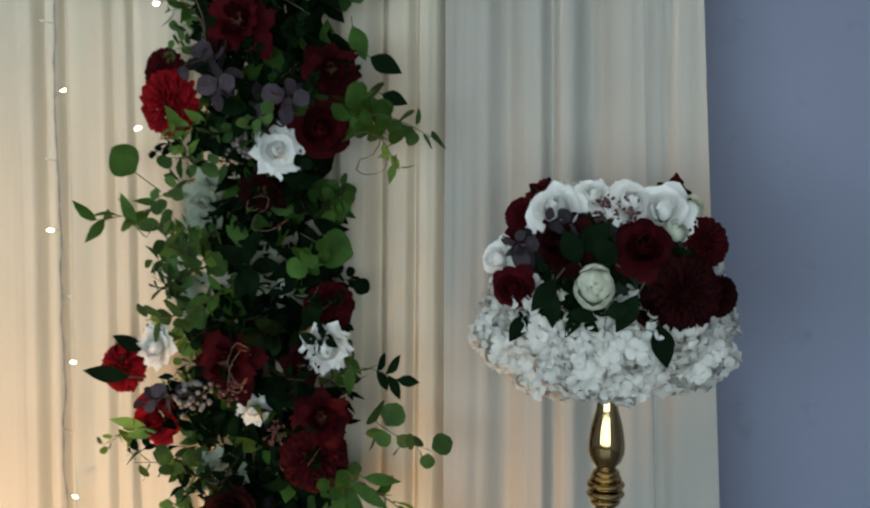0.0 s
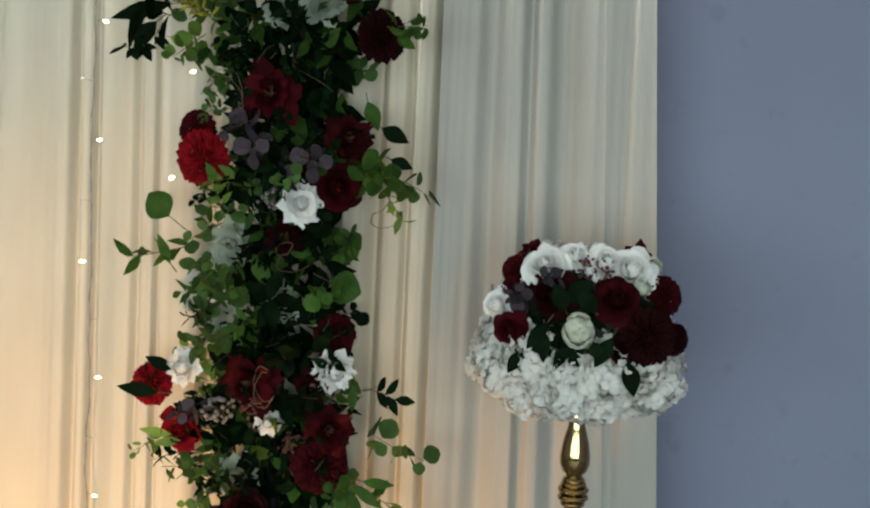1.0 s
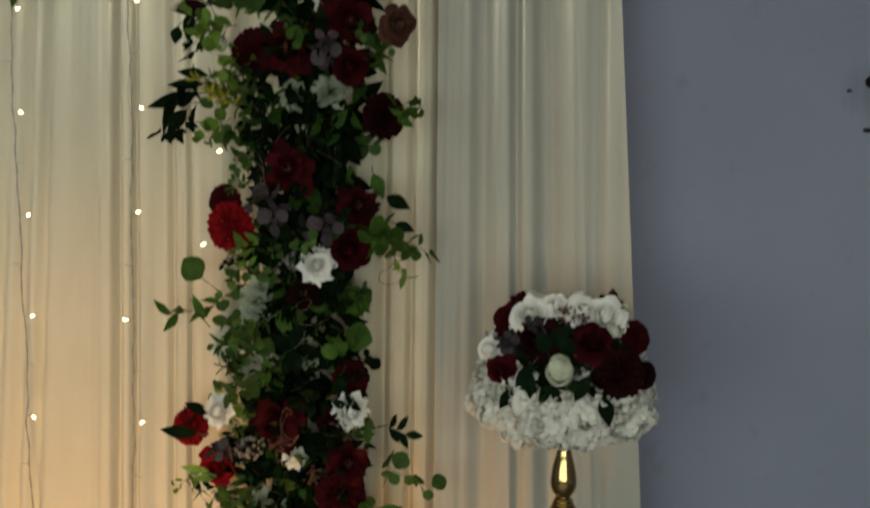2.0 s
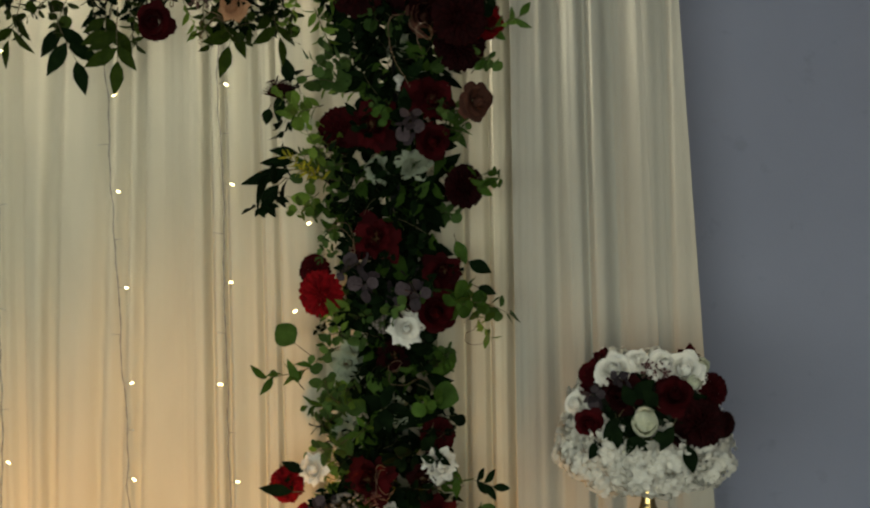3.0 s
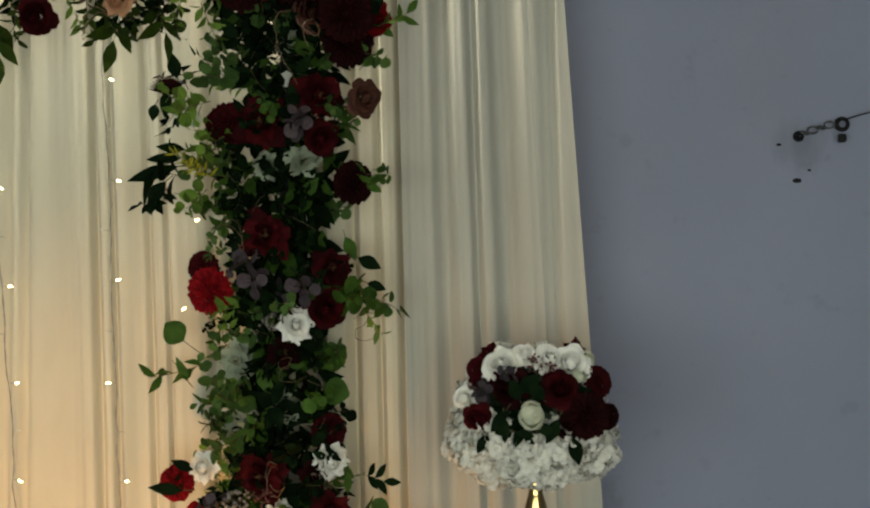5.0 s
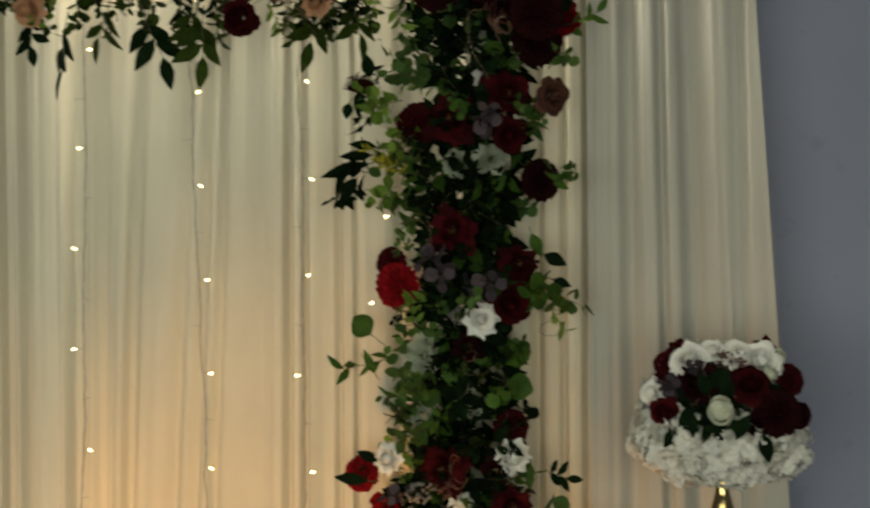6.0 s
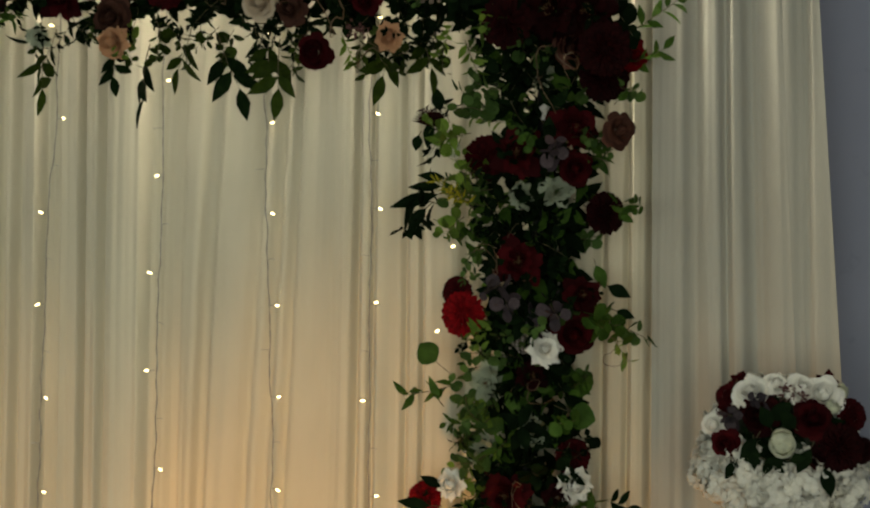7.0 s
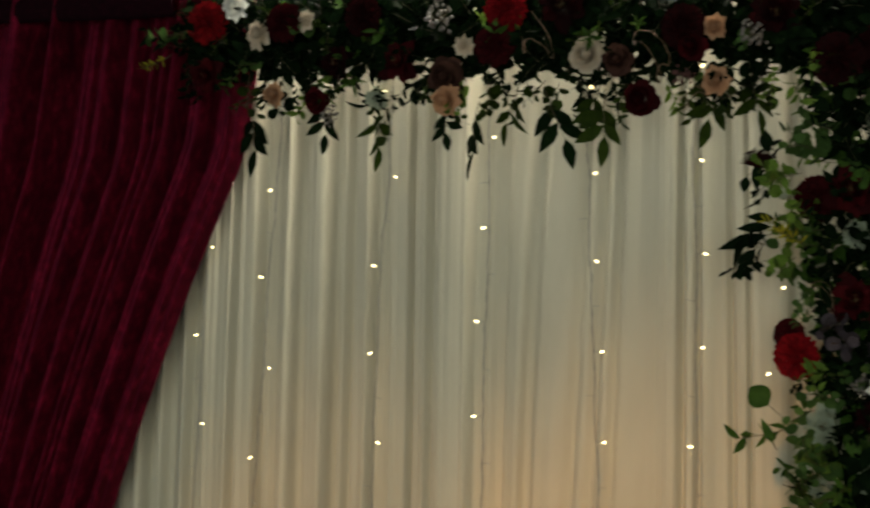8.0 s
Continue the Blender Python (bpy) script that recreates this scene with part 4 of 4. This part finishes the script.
for x, z, tip_x, tip_z, width, mat in (
        (-0.15, 1.905, -0.275, 1.875, .036, DARK_SHADED_GREEN), (-0.14, 1.925, -0.225, 1.925, .028, DARK_SHADED_GREEN), (-0.13, 1.945, -0.20, 1.955, .026, DARK_SHADED_GREEN), (-0.18, 1.87, -0.225, 1.815, .036, DARK_SHADED_GREEN),
        (-0.145, 2.115, -0.155, 2.175, .034, DARK_SHADED_GREEN), (-0.17, 2.09, -0.175, 2.02, .03, DARK_SHADED_GREEN), (-0.20, 2.055, -0.205, 2.015, .028, DARK_SHADED_GREEN), (-0.15, 1.84, -0.10, 1.83, .03, LIME),
        (-0.16, 1.125, -0.245, 1.135, .030, DARK_SHADED_GREEN), (-0.13, 1.175, -0.185, 1.20, .026, DARK_SHADED_GREEN), (0.27, 0.975, 0.335, 0.975, .022, GREEN), (0.25, 0.965, 0.315, 0.925, .024, GREEN),
        (0.235, 0.955, 0.275, 0.905, .024, GREEN), (0.22, 0.95, 0.235, 0.90, .024, GREEN), (-0.13, 1.04, -0.195, 1.05, .02, LIME), (-0.11, 1.03, -0.165, 1.022, .02, LIME),
        (0.28, 1.68, 0.335, 1.655, .034, DARK_SHADED_GREEN), (0.30, 1.62, 0.345, 1.605, .026, DARK_SHADED_GREEN), (0.25, 1.73, 0.275, 1.675, .032, GREEN), (0.30, 2.13, 0.335, 2.15, .02, GREEN),
        (0.31, 1.86, 0.355, 1.875, .02, GREEN), (0.31, 1.85, 0.34, 1.835, .02, GREEN), (0.03, 1.42, 0.07, 1.35, .034, GREEN), (-0.14, 1.39, -0.165, 1.45, .022, GREEN)):
    large_leaf(arch, x, -0.20, z, tip_x, tip_z, width, mat)
for k in range(15):
    a = 0.6 + 0.16 * k
    large_leaf(arch, -0.15, -0.20, 2.075, -0.15 + 0.05 * math.cos(a) - 0.02, 2.08 + 0.045 * math.sin(a), .008, WINE)


def round_leaf(x, y, z, d, mat, way):
    s = Soup()
    way = Vector(way).normalized()
    base = Vector((x, y, z)) - way * d * .5
    leaf(s, base, way, (0, -1, .1), d, d * 1.02, (0.10, 0.72, 0.98, 1.0, 0.88, 0.60, 0.10), 0, .06, .04)
    s.tube([base, base - way * .05 + Vector((0, .03, 0))], .0012, 1, 4)
    part("round_leaf", s.mesh("round_leaf", [mat, STEM]), arch, None, "large round green leaf")


round_leaf(-0.182, -0.16, 1.505, .062, GREEN, (-.7, 0, .7))
round_leaf(0.220, -0.20, 1.363, .066, GREEN, (.8, -.2, -.2))

# fairy bulbs caught among the leaves of the upright
for x, z in ((-0.132, 2.025), (-0.118, 1.778), (-0.157, 1.562)):
    part("bulb", LIT, arch, facing((x, -0.14, z), (-.5, -1, -.3), 0, .9), "lit warm white bulb")


# ---- gold stand and flower ball ----
BX, BY = 0.682, -0.345


def lathe(s, profile, slot=0, sides=28):
    s.grid([[(r * math.cos(a), r * math.sin(a), z) for a in (2 * math.pi * k / sides for k in range(sides))] for z, r in profile], slot, True)


def gold_stand():
    root = tagged(new("flower_stand", None), "polished gold turned-metal pedestal stand on the floor", "stand")
    root.matrix_basis = pose(BX + 0.008, BY, 0)
    s = Soup()
    lathe(s, ((1.20, .010), (1.185, .014), (1.165, .014), (1.15, .017), (1.125, .024), (1.10, .0275), (1.085, .0275), (1.072, .023), (1.064, .015), (1.060, .015)))
    part("finial", s.mesh("finial", [GOLD]), root)
    s = Soup()
    for z, r in ((1.054, .017), (1.046, .020), (1.036, .025), (1.022, .025), (1.010, .019)):
        s.grid([[((r + .006 * math.cos(b) - .002) * math.cos(a), (r + .006 * math.cos(b) - .002) * math.sin(a), z + .006 * math.sin(b)) for a in (2 * math.pi * k / 28 for k in range(28))]
                for b in (2 * math.pi * j / 8 for j in range(9))], 0, True)
    lathe(s, ((1.062, .013), (1.0, .013)))
    part("ringed_knop", s.mesh("ringed_knop", [GOLD]), root)
    s = Soup()
    lathe(s, ((1.004, .014), (0.99, .019), (0.96, .016), (0.90, .014), (0.70, .018), (0.56, .027), (0.53, .03), (0.50, .018), (0.47, .016), (0.44, .026), (0.41, .026), (0.38, .015),
              (0.30, .014), (0.15, .022), (0.08, .034)))
    part("shaft", s.mesh("shaft", [GOLD]), root)
    s = Soup()
    lathe(s, ((0.085, .034), (0.07, .05), (0.045, .085), (0.03, .12), (0.022, .135), (0.004, .138), (0.0, .13)))
    part("foot", s.mesh("foot", [GOLD]), root)


gold_stand()

ball = tagged(new("flower_ball", None), "round white and wine-red artificial flower centrepiece on gold stand", "centrepiece")
ball.matrix_basis = pose(BX, BY, 1.305)
sm = Soup()
lathe(sm, ((-.10, .012), (-.09, .06), (-.05, .13), (0.0, .15), (.06, .135), (.11, .105), (.15, .06), (.165, .005)))
part("foam_core", sm.mesh("foam_core", [FOAM]), ball)
for k in range(14):
    a = 2 * math.pi * (k + .3) / 14
    bloom(ball, "hydrangea", .134 * math.cos(a), .134 * math.sin(a), -.025 + .022 * math.sin(k * 2.3), .108, (math.cos(a), math.sin(a), -.25), .15)
for k in range(10):
    a = 2 * math.pi * (k + .1) / 10
    bloom(ball, "hydrangea", .10 * math.cos(a), .10 * math.sin(a), -.058 + .014 * math.sin(k * 3.1), .105, (.6 * math.cos(a), .6 * math.sin(a), -.8), .15)
for x, y, z, size in ((.02, .06, .13, .09), (-.06, .05, .135, .08), (.08, .06, .12, .08), (-.12, .06, .06, .09), (.0, .13, .07, .09), (.12, .08, .06, .09)):
    bloom(ball, "hydrangea", x, y, z, size, (x, y, .12), .2)


def ball_depth(x, z):
    return math.sqrt(max(1 - (x / .205) ** 2 - (z / .205) ** 2, .03))


def on_ball(kind, x, z, size, lift=0.0, wobble=0.2):
    """A flower on the camera's side of the ball, at that place across and up from its middle."""
    y = -(.170 + lift) * ball_depth(x, z)
    bloom(ball, kind, x, y, z, size, (x / .22, y / .17 - .45, z / .26), wobble)


# dark leaves packed between the flowers, near black to paint the shade there
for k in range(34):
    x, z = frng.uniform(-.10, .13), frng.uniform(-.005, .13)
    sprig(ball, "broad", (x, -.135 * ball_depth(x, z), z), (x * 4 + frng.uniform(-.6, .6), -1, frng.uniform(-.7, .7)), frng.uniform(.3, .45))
for kind, spots in (
        ("ranunculus_cream", ((.003, .054, .074), (.122, .150, .044), (.104, .124, .040))),
        ("rose_wine", ((-.042, .106, .080), (.080, .020, .055))),
        ("rose_crimson", ((.063, .104, .080), (-.110, .046, .060))),
        ("dahlia_wine", ((.118, .044, .096), (.164, .036, .055))),
        ("dahlia_crimson", ((.143, .108, .068), (-.112, .140, .050), (-.118, .108, .038))),
        ("peony_crimson", ((-.088, .166, .050), (.098, .172, .052))),
        ("rose_white", ((-.056, .146, .090), (.084, .146, .085), (.040, .158, .074), (-.136, .078, .058), (-.010, .168, .058))),
        ("berry_pink", ((.010, .150, .050), (.038, .146, .050)))):
    for x, z, size in spots:
        on_ball(kind, x, z, size, .012 if kind in ("ranunculus_cream", "rose_crimson") else 0.0)
for bx, bz, tx, tz, width in ((-.050, .062, -.082, .018, .034), (-.055, .05, -.052, -.004, .030), (.060, .045, .033, -.006, .036), (.088, .006, .102, -.052, .040), (-.09, .012, -.112, -.026, .030),
                              (-.02, .10, .022, .140, .044), (-.095, .165, -.06, .135, .026), (-.03, .02, .01, .012, .024), (-.02, .085, -.04, .13, .040), (.03, .085, .0, .12, .040), (.02, .02, .05, .03, .03)):
    large_leaf(ball, bx, -.185 * ball_depth(bx, bz) - .006, bz, tx, tz, width * .8, DARK_SHADED_GREEN)
for x, z in ((-.092, .092), (-.030, .122)):
    part("purple_leaf_sprig", SPRIGS["purple"][0], ball, facing((x, -.145 * ball_depth(x, z), z), (-.3, -1, .3), x * 30, .5))


# ---- chain and padlock on the wall ----
def wall_chain():
    root = tagged(new("wall_chain", None), "short dark metal chain with ring and padlock on a wall bracket", "chain")
    root.matrix_basis = pose(1.373, 0.16, 1.957)

    def torus(s, c, r, t, axis, stretch=1.0):
        q = Vector(axis).to_track_quat("Z", "Y")
        rows = []
        for j in range(15):
            a = 2 * math.pi * j / 14
            ctr = Vector((r * stretch * math.cos(a), r * math.sin(a), 0))
            o = Vector((math.cos(a), math.sin(a), 0))
            rows.append([Vector(c) + q @ (ctr + t * (math.cos(b) * o + math.sin(b) * Vector((0, 0, 1)))) for b in (math.pi * k / 3 for k in range(6))])
        s.grid(rows, 0, True)

    s = Soup()
    lathe(s, ((0, .014), (.005, .014), (.007, .009), (.022, .008), (.024, .003)), 0, 12)
    me = s.mesh("bracket", [BLACKMETAL])
    part("bracket", me, root, pose(0, 0, 0, 90, 0, 0))
    for k in range(4):
        s = Soup()
        torus(s, (0.012 + k * .020, -.022 - .002 * k, .008 + k * .006), .0085, .0028, (0, -1, 0) if k % 2 else (.3, -.4, 1), 1.5)
        part("link", s.mesh("link", [STEEL]), root)
    s = Soup()
    torus(s, (.104, -.025, .027), .016, .004, (0, -1, .1))
    torus(s, (.104, -.031, .027), .012, .003, (.3, -1, .1))
    part("ring", s.mesh("ring", [BLACKMETAL]), root)
    bm = bmesh.new()
    bmesh.ops.create_cube(bm, size=1)
    bmesh.ops.bevel(bm, geom=bm.edges[:], offset=0.12, segments=2, affect="EDGES")
    for v in bm.verts:
        v.co = Vector((.104 + v.co.x * .020, -.026 + v.co.y * .012, -.008 + v.co.z * .022))
    me = bpy.data.meshes.new("padlock")
    bm.to_mesh(me)
    bm.free()
    me.materials.append(BLACKMETAL)
    part("padlock", me, root)
    s = Soup()
    s.tube([(.11, -.025, .038), (.15, -.02, .05), (.25, -.01, .075), (.5, -.004, .12)], .0018, 0, 5)
    part("wire", s.mesh("wire", [BLACKMETAL]), root)


STEEL = plain_mat("dull_steel", (0.02, 0.022, 0.025), (0.10, 0.105, 0.11), 0.45, 90, 0.5)
wall_chain()
for x, z, r in ((1.369, 1.844, .009), (1.324, 1.937, .005), (1.40, 1.87, .004)):
    s = Soup()
    lathe(s, ((0, r), (.002, r), (.003, r * .5), (.003, 0.0001)), 0, 10)
    thing("wall_plug", s.mesh("wall_plug", [BLACKMETAL]), pose(x, 0.16, z, 90, 0, 0) @ Matrix.Diagonal((1.3, .7, 1, 1)), "small dark plastic plug in the painted wall", "plug", "plugs in the wall")
